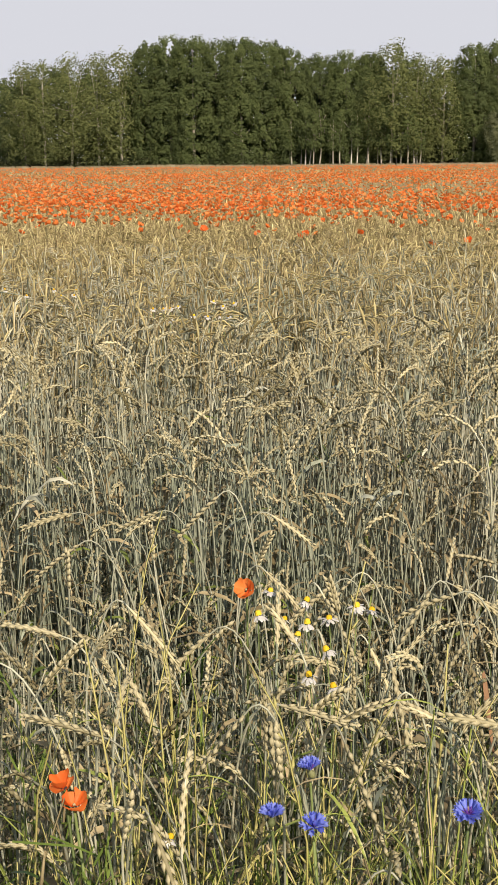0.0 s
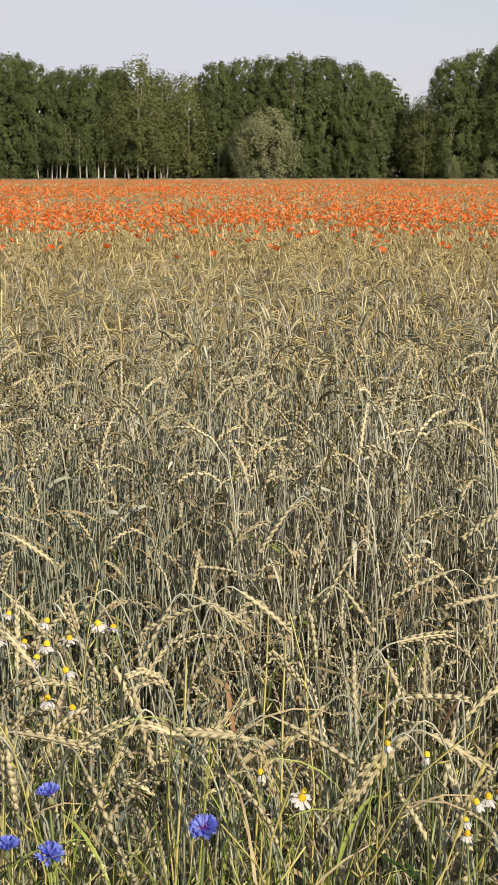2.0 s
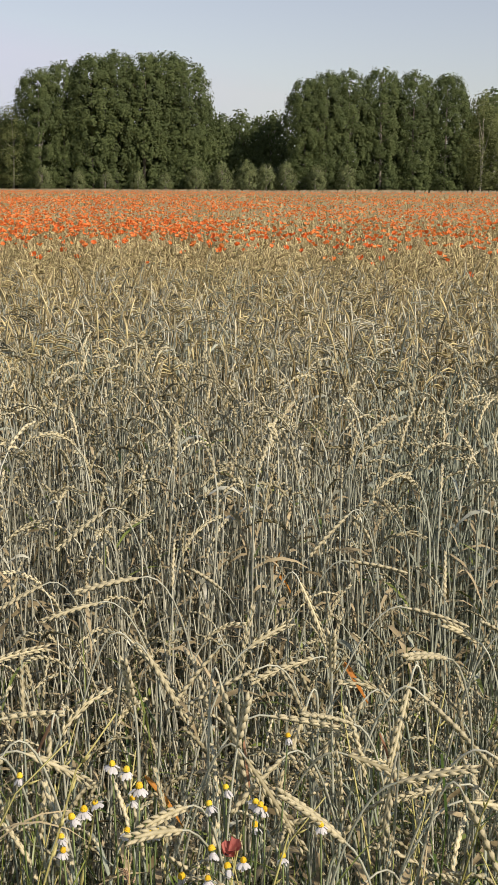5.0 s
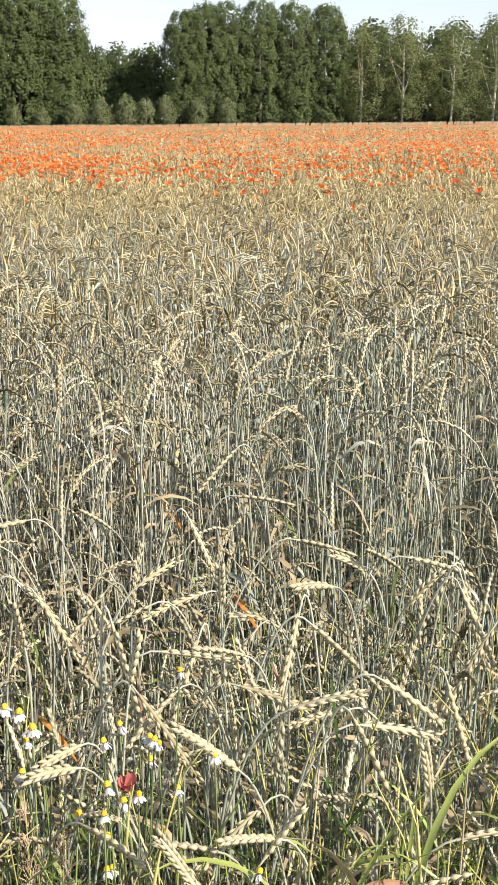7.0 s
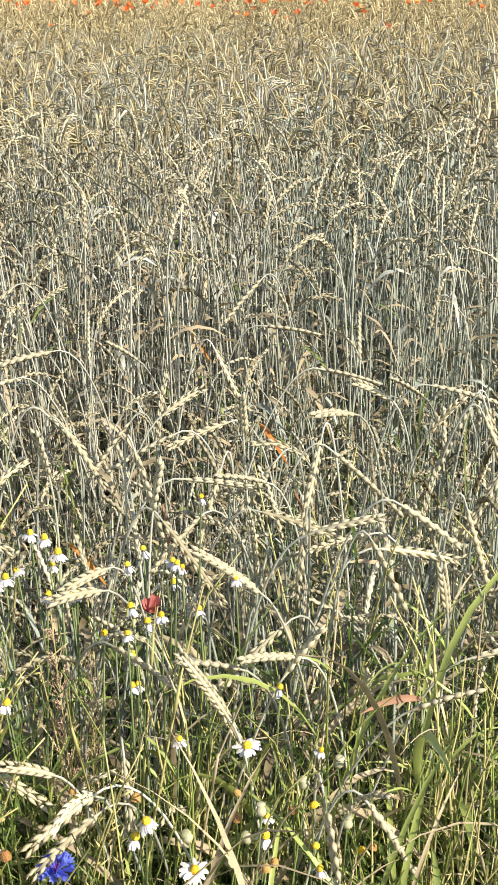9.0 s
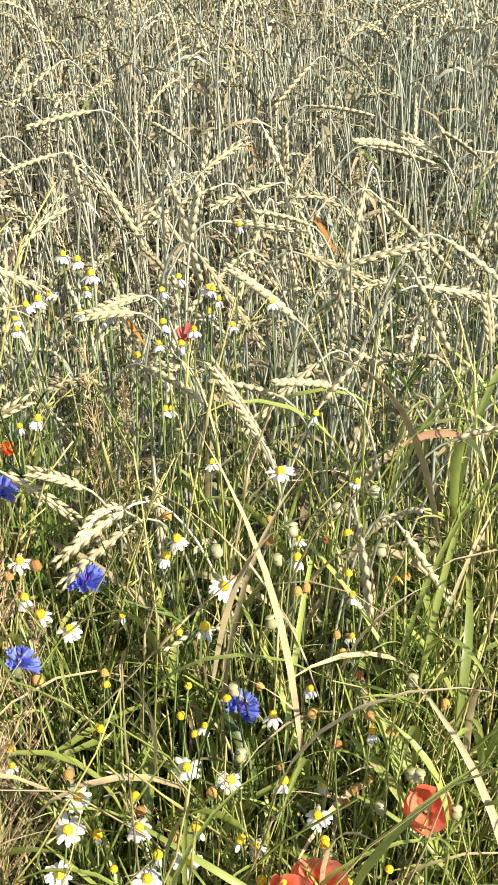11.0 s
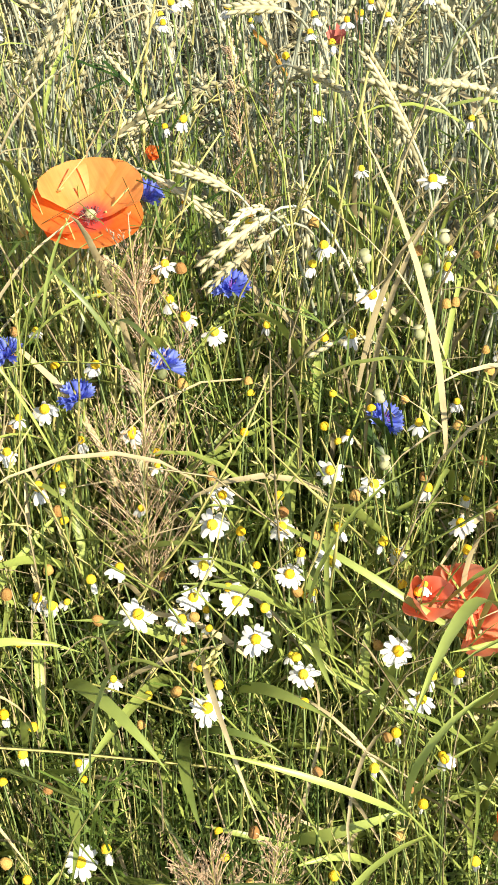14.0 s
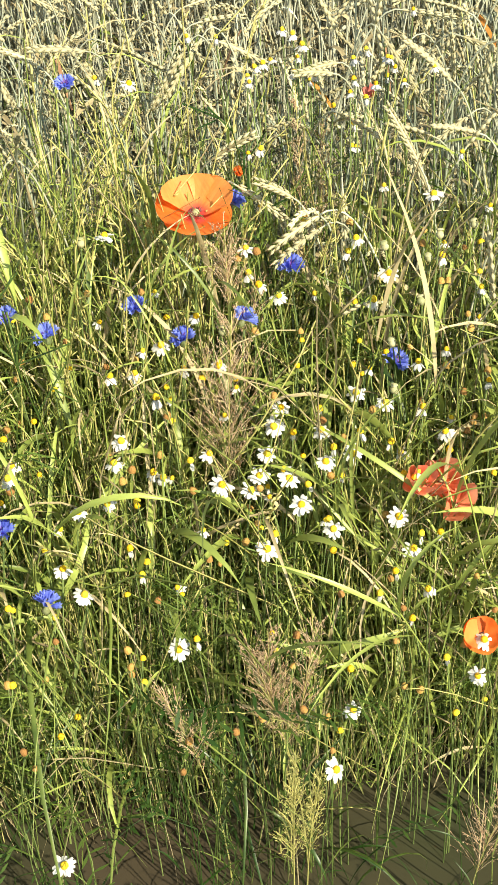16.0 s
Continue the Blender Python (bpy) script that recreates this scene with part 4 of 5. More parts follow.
def build_margin():
    p = Pile()
    blades = [blade(np.random.default_rng(700 + i)) for i in range(30)]
    ryes = [ryegrass(np.random.default_rng(740 + i)) for i in range(14)]
    feathers = [feather(np.random.default_rng(770 + i)) for i in range(12)]

    def sow(shapes, n, x0, x1, y0, y1, own, low, high, lean=0.2, tone=0.5, gaps=0.0):
        x, y = rng.uniform(x0, x1, n), rng.uniform(y0, y1, n)
        keep = ((x - 0.05) / 0.08) ** 2 + ((y - 0.75) / 0.1) ** 2 > rng.random(n) * 1.1  # thinner growth beside the large bloom
        if shapes is ryes or shapes is thin:
            keep &= (np.abs(x - 0.01) > 0.10) | (y < 0.66) | (y > 0.84)
        if shapes is culms or shapes is slim or shapes is blades:
            keep &= (np.abs(x - 0.01) > 0.06) | (y < 0.6) | (y > 0.84)
        if shapes is talls:
            keep &= (np.abs(x - 0.01) > 0.10) | (y < 0.5) | (y > 0.86)
        if shapes is broad or shapes is culms:
            keep &= (np.abs(x - 0.21) > 0.08) | (y < 0.38) | (y > 0.60)
        if gaps:
            keep &= patch(x, y, 11.0, 2.0) > gaps
        x, y, n = x[keep], y[keep], int(keep.sum())
        s = top_of_margin(y) / own * rng.uniform(low, high, n)
        m = turns(x, y, np.zeros(n), rng.uniform(0, 6.28, n), np.clip(s, 0.3, 1.9), np.abs(rng.normal(0, lean, n)), rng.uniform(0, 6.28, n))
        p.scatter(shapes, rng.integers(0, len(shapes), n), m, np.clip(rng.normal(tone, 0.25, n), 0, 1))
    thin = [thin_stem(np.random.default_rng(800 + i)) for i in range(20)]
    culms = [culm(np.random.default_rng(850 + i)) for i in range(30)]
    vetches = [vetch(np.random.default_rng(880 + i)) for i in range(10)]
    talls = [culm(np.random.default_rng(910 + i), 0.68) for i in range(30)]
    slim = [b for b in blades if np.ptp(b[0][:, 1]) < 0.0036]
    dead = [(v * np.array((1, 0.6, 1)), t, np.full(len(m), 2)) for v, t, m in slim]
    broad = [blade(np.random.default_rng(960 + i), 9, 0.3, (0.0018, 0.0034)) for i in range(18)]
    # Low rows carry shade in their colour: darker tones than the growth behind.
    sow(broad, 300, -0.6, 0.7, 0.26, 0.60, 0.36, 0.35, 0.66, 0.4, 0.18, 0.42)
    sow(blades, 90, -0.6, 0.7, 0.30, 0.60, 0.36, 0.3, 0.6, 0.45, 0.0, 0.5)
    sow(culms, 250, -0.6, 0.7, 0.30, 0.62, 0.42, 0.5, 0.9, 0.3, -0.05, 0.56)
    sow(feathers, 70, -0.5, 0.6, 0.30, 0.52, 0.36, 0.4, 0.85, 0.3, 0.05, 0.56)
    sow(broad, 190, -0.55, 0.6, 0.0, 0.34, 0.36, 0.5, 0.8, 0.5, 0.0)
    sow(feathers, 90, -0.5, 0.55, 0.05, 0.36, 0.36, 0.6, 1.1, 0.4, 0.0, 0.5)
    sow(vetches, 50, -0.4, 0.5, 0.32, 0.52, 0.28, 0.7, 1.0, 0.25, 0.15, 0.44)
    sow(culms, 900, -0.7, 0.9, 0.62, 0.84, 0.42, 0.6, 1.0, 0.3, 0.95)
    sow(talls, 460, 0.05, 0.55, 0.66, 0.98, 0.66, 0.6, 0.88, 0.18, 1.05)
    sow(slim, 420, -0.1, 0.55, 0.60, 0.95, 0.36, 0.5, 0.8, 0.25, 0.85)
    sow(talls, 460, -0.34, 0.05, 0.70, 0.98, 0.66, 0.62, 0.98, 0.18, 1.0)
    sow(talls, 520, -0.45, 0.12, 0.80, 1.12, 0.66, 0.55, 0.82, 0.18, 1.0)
    sow(talls, 460, -0.8, 1.0, 0.80, 1.25, 0.66, 0.5, 0.85, 0.2, 0.35)
    sow(talls, 420, -1.0, 1.1, 1.05, 1.9, 0.66, 0.5, 0.78, 0.2, 0.35)
    sow(dead, 900, -1.0, 1.1, 0.9, 1.9, 0.36, 0.5, 0.85, 0.4, 0.5)
    sow(dead, 600, -0.7, 0.9, 0.60, 1.0, 0.36, 0.35, 0.7, 0.4, 0.5)
    sow(blades, 400, -0.8, 1.0, 0.62, 1.30, 0.36, 0.35, 0.75, 0.25, 0.5)
    sow(thin, 1350, -0.7, 0.9, 0.60, 0.92, 0.50, 0.7, 1.1, 0.36, 0.65)
    sow(slim, 420, -0.8, -0.05, 0.72, 1.1, 0.36, 0.6, 1.0, 0.25, 0.55)
    sow(ryes, 200, -0.45, 0.06, 0.68, 1.05, 0.62, 0.8, 1.15, 0.2, 0.7)
    sow(feathers, 260, -0.7, 0.6, 0.76, 1.02, 0.36, 0.6, 0.95, 0.2, 0.6)
    sow(ryes, 560, -0.7, 0.9, 0.58, 1.0, 0.62, 0.7, 1.1, 0.3, 0.6)
    sow(feathers, 260, -0.6, 0.8, 0.54, 0.95, 0.36, 0.55, 1.0, 0.25, 0.4)
    plain = [blade(np.random.default_rng(830 + i), 5, 0) for i in range(20)]
    for side in ((-5, -0.5), (0.6, 5)):
        sow(plain, 1300, *side, 0.0, 1.0, 0.36, 0.4, 0.9, 0.3, 0.25)
    # Dark tone again: shade around the feet is put into the blade colour.
    sow(plain, 1800, -5, 5, -2.5, 0.25, 0.36, 0.4, 0.8, 0.4, 0.1)
    tagged(new("meadow_grass", p.mesh("meadow_grass", [M_GREEN, M_RYE, M_DRY, M_FEATHER])), "tangled green grass, ryegrass and feathery herbs of the margin", "grass", kind="stuff")


def build_flowers():
    r = np.random.default_rng(21)
    PM["ray"] = one("ray_petal", ray_petal(), [M_PETAL_WHITE])
    PM["disc"] = one("disc", dome(0.0040, 0.0040), [M_DISC])
    PM["disc_high"] = one("disc", dome(0.0039, 0.0047), [M_DISC])
    PM["brown"] = one("disc", dome(0.0042, 0.0062), [M_FADED])
    PM["bract"] = one("bract", egg(0.0030, 0.0036, 7, 4), [M_BRACT])
    PM["floret"] = one("floret", floret(), [M_BLUE])
    PM["involucre"] = one("involucre", egg(0.0058, 0.016, 9, 7), [M_BRACT])
    vi = Pile()
    for k in range(16):
        a, e = r.uniform(0, 6.28), r.uniform(0.8, 1.45)
        d = np.array((math.cos(a) * math.cos(e), math.sin(a) * math.cos(e), math.sin(e)))
        vi.add(tube([(0, 0, 0), d * 0.007, d * 0.013], [0.0006, 0.0007, 0.0004], 3, 0, (0.3, 0.2, 0.9)))
    PM["violet"] = vi.mesh("violet", [M_VIOLET])
    seed = 1000
    # open flowers in the low margin
    for x, y, z in OPEN_LOW:
        seed += 1
        chamomile(x, y, z, r.uniform(2, 22), r.uniform(20, 45), -75 + r.uniform(-35, 35), seed, r.uniform(0.92, 1.1), label="white chamomile flower with open petals and yellow disc")
    for x, y, z in OPEN_MID:
        seed += 1
        chamomile(x, y, z, r.uniform(15, 65), r.uniform(5, 35), -75 + r.uniform(-60, 60), seed, r.uniform(0.85, 1.05), label="white chamomile flower with drooping petals")
    for i in range(42):
        seed += 1
        x, y = r.uniform(-0.27, 0.33), r.uniform(0.58, 0.88)
        chamomile(x, y, y - 0.165 + r.uniform(-0.05, 0.02), r.uniform(35, 75), r.uniform(0, 35), -75 + r.uniform(-90, 90), seed, r.uniform(0.62, 0.9), 11, label="small white chamomile flower with drooping petals")
    for x, y, z in OPEN_HIGH:
        seed += 1
        back = y > 1.05
        chamomile(x, y, z + 0.03 * back, r.uniform(12, 50) if back else r.uniform(30, 60), r.uniform(0, 30), r.uniform(0, 360), seed, r.uniform(0.85, 1.05) if back else r.uniform(0.62, 0.80), 13, label="chamomile flower with reflexed white petals and high yellow cone")
    for i in range(18):
        seed += 1
        x, y = r.uniform(0.0, 0.3), r.uniform(0.84, 1.0)
        chamomile(x, y, y - 0.14 + r.uniform(-0.03, 0.02), r.uniform(40, 75), r.uniform(0, 30), r.uniform(0, 360), seed, r.uniform(0.6, 0.8), 11, label="chamomile flower with reflexed white petals and high yellow cone")
    # two small companies of blooms out in the crop
    for cx, cy, n in ((-1.43, 3.77, 12), (-2.12, 4.05, 6)):
        for i in range(n):
            seed += 1
            chamomile(cx + r.uniform(-0.14, 0.14), cy + r.uniform(-0.15, 0.15), r.uniform(0.80, 0.87), r.uniform(5, 40), r.uniform(10, 45), -90 + r.uniform(-60, 60), seed, 1.05, 11, label="white chamomile flower standing among the grain")
    for x, y, z in BUDS:
        seed += 1
        chamomile(x, y, z, 82, r.uniform(0, 25), r.uniform(0, 360), seed, 0.95, 5, label="faded chamomile head, yellow cone with few petals", group="faded chamomile heads")
    for x, y, z, tilt, toward in CORN:
        seed += 1
        cornflower(x, y, z, tilt * 0.5, toward, seed, r.uniform(0.95, 1.05) * (0.56 if z > 0.75 else 0.74))


OPEN_LOW = ((0.05, 0.65, 0.5), (0.04, 0.64, 0.48), (0.07, 0.63, 0.48), (0.03, 0.63, 0.47), (0.0, 0.63, 0.48), (0.11, 0.64, 0.49), (0.11, 0.67, 0.51), (0.14, 0.65, 0.49),
            (0.08, 0.61, 0.46), (0.11, 0.59, 0.44), (0.04, 0.58, 0.43), (0.11, 0.465, 0.305), (-0.06, 0.525, 0.355), (0.18, 0.60, 0.44), (0.19, 0.57, 0.42), (0.086, 0.423, 0.268),
            (-0.19, 0.38, 0.22), (0.18, 0.68, 0.53), (0.15, 0.69, 0.54), (0.2, 0.78, 0.63), (0.07, 0.69, 0.53), (0.06, 0.67, 0.52))
OPEN_MID = ((-0.12, 0.63, 0.47), (-0.06, 0.64, 0.49), (-0.07, 0.65, 0.49), (-0.06, 0.7, 0.55), (-0.08, 0.72, 0.57), (0.18, 0.76, 0.61), (0.26, 0.84, 0.69), (0.17, 0.81, 0.66),
            (0.05, 0.79, 0.64), (0.06, 0.78, 0.63), (0.08, 0.77, 0.62), (0.05, 0.81, 0.66), (-0.1, 0.83, 0.68), (0.26, 0.79, 0.64), (0.22, 0.68, 0.52), (0.24, 0.66, 0.5),
            (-0.01, 0.66, 0.5), (-0.01, 0.76, 0.61), (-0.05, 0.74, 0.59), (-0.1, 0.67, 0.52), (-0.11, 0.66, 0.5), (-0.15, 0.62, 0.47), (0.25, 0.5, 0.35), (-0.17, 0.58, 0.43),
            (-0.15, 0.56, 0.41), (-0.22, 0.65, 0.5), (0.24, 0.48, 0.32), (0.2, 0.54, 0.39), (-0.06, 0.96, 0.8))
OPEN_HIGH = ((0.08, 0.95, 0.81), (0.09, 0.96, 0.81), (0.1, 0.97, 0.81), (0.134, 0.954, 0.829), (0.13, 0.97, 0.81), (0.12, 0.92, 0.81), (0.07, 0.92, 0.81), (0.07, 0.9, 0.81),
             (0.19, 0.95, 0.81), (0.228, 0.949, 0.809), (0.23, 0.94, 0.81), (0.27, 0.9, 0.81), (0.23, 0.86, 0.81), (0.18, 0.88, 0.81), (0.2, 0.86, 0.81), (0.17, 0.84, 0.81),
             (-0.06, 0.99, 0.79), (-0.1, 1.02, 0.79), (0.24, 0.97, 0.79), (-0.43, 1.36, 0.77), (-0.38, 1.34, 0.77), (-0.36, 1.23, 0.77), (-0.36, 1.27, 0.77), (-0.41, 1.35, 0.74),
             (-0.42, 1.28, 0.77), (-0.34, 1.29, 0.77), (-0.32, 1.34, 0.77), (-0.3, 1.33, 0.77), (-0.32, 1.13, 0.77), (-0.29, 1.11, 0.77), (-0.36, 0.85, 0.77), (-0.32, 1.2, 0.77))
BUDS = ((0.05, 0.59, 0.44), (0.09, 0.63, 0.47), (0.17, 0.56, 0.4), (0.15, 0.54, 0.39), (0.18, 0.52, 0.37), (0.21, 0.49, 0.34), (0.2, 0.58, 0.43), (0.22, 0.58, 0.43), (0.24, 0.64, 0.49),
        (-0.04, 0.52, 0.37), (-0.09, 0.57, 0.42), (-0.1, 0.59, 0.44), (-0.15, 0.56, 0.41), (0.12, 0.65, 0.5), (0.18, 0.65, 0.5), (0.15, 0.66, 0.51), (0.16, 0.76, 0.61), (0.08, 0.67, 0.51),
        (-0.03, 0.65, 0.5), (0.11, 0.68, 0.53))
CORN = ((-0.282, 0.995, 0.769, 35, 200), (-0.117, 0.807, 0.852, 30, -90), (-0.238, 0.841, 0.804, 35, -60), (0.097, 0.805, 0.634, 30, -80), (0.20, 0.743, 0.54, 50, -40),
        (-0.074, 0.777, 0.615, 35, -90), (-0.026, 0.756, 0.584, 35, -80), (-0.17, 0.76, 0.60, 30, -100), (-0.21, 0.77, 0.62, 30, -90), (-0.23, 0.61, 0.46, 40, -60),
        (-0.19, 0.56, 0.40, 30, 30), (0.04, 0.76, 0.60, 60, 0), (0.04, 0.86, 0.69, 40, 0), (-0.28, 0.87, 0.79, 50, 90))


def build_poppies():
    large_poppy(0.0, 0.828, 0.694)
    poppy(0.199, 0.625, 0.462, 0.017, 46, -60, 1.25, 4, "crumpled deep red poppy, cupped and half closed", spin=40, deep=True, ruffle=0.35)
    poppy(0.231, 0.634, 0.455, 0.022, 40, -95, 0.95, 15, "crumpled salmon-orange poppy bending low among grass", spin=75, deep=True, ruffle=0.55)
    poppy(0.240, 0.608, 0.440, 0.019, 35, -70, 0.95, 5, "crumpled red poppy with folded petals", spin=10, deep=True, ruffle=0.8)
    poppy(0.32, 0.65, 0.495, 0.018, 40, -100, 0.8, 6, spin=15, deep=True)
    poppy(0.25, 0.51, 0.345, 0.020, 35, -100, 0.6, 7)
    poppy(-0.486, 1.441, 0.768, 0.0135, 55, -100, 0.9, 8, "small half-closed orange poppy among the grain")
    poppy(-0.455, 0.855, 0.795, 0.0112, 18, -150, 0.9, 9, "small half-closed orange poppy at the field margin")
    poppy(-0.442, 0.845, 0.786, 0.0112, 15, -50, 0.9, 10, "small half-closed orange poppy at the field margin")
    poppy(0.05, 0.89, 0.715, 0.006, 60, -60, 1.0, 12, "small wilted red poppy deep in the grass")
    poppy(0.203, 0.943, 0.768, 0.008, 30, -60, 1.6, 13, "dull red withering poppy bloom, nearly closed", petals=M_PETAL_DULL)
    # single blooms at the edge of the crowd
    src = None
    r = np.random.default_rng(77)
    singles = [(-1.66, 6.03), (-1.72, 6.1), (-2.01, 6.42), (-1.38, 5.9), (-2.71, 7.53), (-1.0, 5.71), (-0.8, 5.74), (-0.04, 6.16), (-0.6, 6.27), (-0.62, 6.5), (1.29, 7.3), (1.45, 7.4), (2.18, 7.02), (2.1, 5.25), (0.87, 8.61), (2.3, 8.1), (1.78, 7.4)]
    xs, ys = sector(46, 8.2, 11.5, -30, 30, r)
    singles = [(x * 1.31, y * 1.31) for x, y in singles]
    for x, y in singles + list(zip(xs.tolist(), ys.tolist())):
        if src is None:
            src = poppy(x, y, 0.84, 0.025, 40, -90, 0.7, 14, group="single poppies in the grain")
        else:
            copy_thing(src, pose(x, y, r.uniform(-0.04, 0.03), 0, 0, r.uniform(0, 360)))
    for x, y, z, s, sp, ln, lean in ((-0.005, 0.70, 0.66, 1, 0.08, 0.22, (0.03, -0.03)), (0.03, 0.72, 0.62, 2, 0.085, 0.24, (-0.04, -0.03)), (0.0, 0.76, 0.64, 3, 0.07, 0.2, (0.06, 0.02)),
                                     (0.13, 0.93, 0.80, 4, 0.03, 0.24, (-0.01, -0.02)), (0.14, 0.95, 0.76, 5, 0.03, 0.2, (0.01, -0.03)),
                                     (0.04, 0.50, 0.39, 6, 0.06, 0.16, (0.04, 0.0)), (0.06, 0.51, 0.38, 7, 0.06, 0.16, (-0.05, -0.02)), (0.03, 0.53, 0.41, 8, 0.06, 0.18, (0.0, -0.05)),
                                     (-0.03, 0.50, 0.35, 9, 0.06, 0.14, (-0.05, -0.03)), (0.22, 0.40, 0.26, 10, 0.06, 0.14, (0.03, -0.03)), (0.022, 0.775, 0.71, 11, 0.05, 0.1, (0.005, -0.01))):
        panicle(x, y, z, s, sp, ln, lean, 95)
    panicle(0.036, 0.42, 0.31, 14, 0.035, 0.17, (0.01, -0.01), 150, M_RYE, "yellow-green grass head with upright spikelets")
    panicle(0.05, 0.43, 0.28, 15, 0.035, 0.14, (0.02, -0.02), 110, M_RYE, "yellow-green grass head with upright spikelets")


# single stalks that lean out into the margin: where the ear begins (x, y, z), its tip (x, z)
EARS_A = ((0.3, 0.91, 0.78, 0.23, 0.86), (0.39, 0.83, 0.7, 0.46, 0.73), (0.17, 0.93, 0.8, 0.13, 0.82), (0.14, 0.82, 0.69, 0.09, 0.67), (0.11, 0.83, 0.7, 0.07, 0.74), (0.43, 0.96, 0.83, 0.48, 0.8), (0.25, 0.84, 0.71, 0.2, 0.82), (0.34, 0.79, 0.66, 0.38, 0.6), (0.16, 0.84, 0.71, 0.16, 0.64), (0.35, 0.96, 0.83, 0.34, 0.78), (0.4, 0.94, 0.81, 0.42, 0.77), (0.42, 1.02, 0.89, 0.38, 0.91), (0.45, 0.88, 0.75, 0.44, 0.81), (0.27, 0.87, 0.74, 0.22, 0.77), (0.31, 0.8, 0.67, 0.31, 0.63))
EARS_B = ((0.14, 0.81, 0.68, 0.09, 0.66), (0.04, 0.85, 0.72, 0.1, 0.69), (0.23, 0.88, 0.75, 0.25, 0.71), (0.16, 0.9, 0.77, 0.17, 0.77), (-0.56, 1.01, 0.8, -0.5, 0.88), (-0.45, 0.94, 0.8, -0.54, 0.83), (-0.37, 0.78, 0.8, -0.35, 0.87), (-0.37, 0.83, 0.8, -0.35, 0.76), (-0.49, 1.28, 0.74, -0.45, 0.8), (-0.28, 0.9, 0.8, -0.28, 0.88), (-0.52, 1.57, 0.74, -0.48, 0.83), (-0.32, 1.39, 0.74, -0.28, 0.67), (-0.27, 1.02, 0.8, -0.22, 0.84))
EARS_C = ((-0.3, 1.02, 0.8, -0.25, 0.86), (-0.16, 1.04, 0.8, -0.2, 0.84), (-0.67, 1.58, 0.74, -0.67, 0.82), (0.04, 1.1, 0.8, 0.1, 0.78), (0.02, 1.17, 0.8, 0.09, 0.82), (0.01, 1.47, 0.74, 0.09, 0.77), (-0, 1.44, 0.74, 0.03, 0.69), (0.34, 1.68, 0.74, 0.29, 0.79), (0.21, 2, 0.74, 0.28, 0.8), (0.18, 0.97, 0.8, 0.15, 0.81), (-0.06, 1.69, 0.74, -0.01, 0.69), (0.28, 1.05, 0.8, 0.24, 0.78), (-0.2, 1.72, 0.74, -0.24, 0.76))


def grain_stalk(x, y, z, tx, tz, seed):
    """A stalk that rises from the crop's edge and bends over into its ear."""
    r = np.random.default_rng(seed)
    neck, tip = np.array((x, y, z)), np.array((tx, y - r.uniform(0, 0.03), tz))
    d = tip - neck
    ln = max(0.075, min(0.13, np.linalg.norm(d)))
    d = norm(d)
    base = np.array((x - d[0] * 0.12 + r.uniform(-0.05, 0.05), y + r.uniform(0.05, 0.16), 0.0))
    k = np.linspace(0, 1, 22)[:, None]
    way = d * 0.23 + np.array((0, 0, 0.04))
    up = np.array((0, 0, z * 1.25))
    h = (2 * k ** 3 - 3 * k ** 2 + 1) * base + (k ** 3 - 2 * k ** 2 + k) * up + (-2 * k ** 3 + 3 * k ** 2) * neck + (k ** 3 - k ** 2) * way
    e = np.linspace(0, 1, 10)[1:, None]
    ear = neck + d * ln * e + np.array((0, 0, -0.012)) * e ** 2
    c = np.vstack([h, ear]) - base
    share = np.linalg.norm(np.diff(ear, axis=0), axis=1).sum() / np.linalg.norm(np.diff(c, axis=0), axis=1).sum()
    ref = norm(np.cross(d, (0.1, 0.15, 1.0)))
    g = thing("grain_stalk", "straw-coloured grain stalk with a plump bowed ear", "grain stalk", "grain stalks at the crop edge", pose(*base))
    tint = float(np.clip(r.normal(0.62, 0.2), 0, 1))
    part("stem", one("stem", tube(c[:-2], np.linspace(0.0016, 0.0009, len(c) - 2), 5, 0, (0.2, 1, 0.1)), STRAW, True, tint), g)
    ax = np.array([along_curve(c, f)[0] for f in np.linspace(1 - share, 0.985, 7)])
    ear_part = part("ear", one("ear", tube(ax, np.array((0.0014, 0.002, 0.0021, 0.0021, 0.002, 0.0016, 0.0008)), 5, 1, ref), STRAW, True, tint), g, None, "pale ear of overlapping husks")
    n, size, twist = int(ln / 0.0052), r.uniform(0.84, 1.04), r.uniform(0, math.pi)
    for i in range(n):
        q, t = along_curve(c, min(0.985, 1 - share + share * i / n))
        a = norm(np.cross(ref, t))
        side = (math.cos(twist) * a + math.sin(twist) * np.cross(t, a)) * (1 if i % 2 else -1)
        u = norm(t * 0.96 + side * 0.24)
        w = norm(side - u * (side @ u))
        s = (0.74 + 0.34 * math.sin(math.pi * min(1, 0.15 + 0.8 * i / n))) * size
        m = Matrix((u * s, w * s, np.cross(u, w) * s)).transposed().to_4x4()
        m.translation = q + side * 0.0012
        part("husk", PM["husk"], ear_part, m)
    for f in r.uniform(0.35, 0.7, 2):
        part("leaf", one("leaf", dry_leaf(r, c, f, r.uniform(0.1, 0.2)), STRAW, True, r.random()), g, None, "shrivelled dry leaf")
    return g


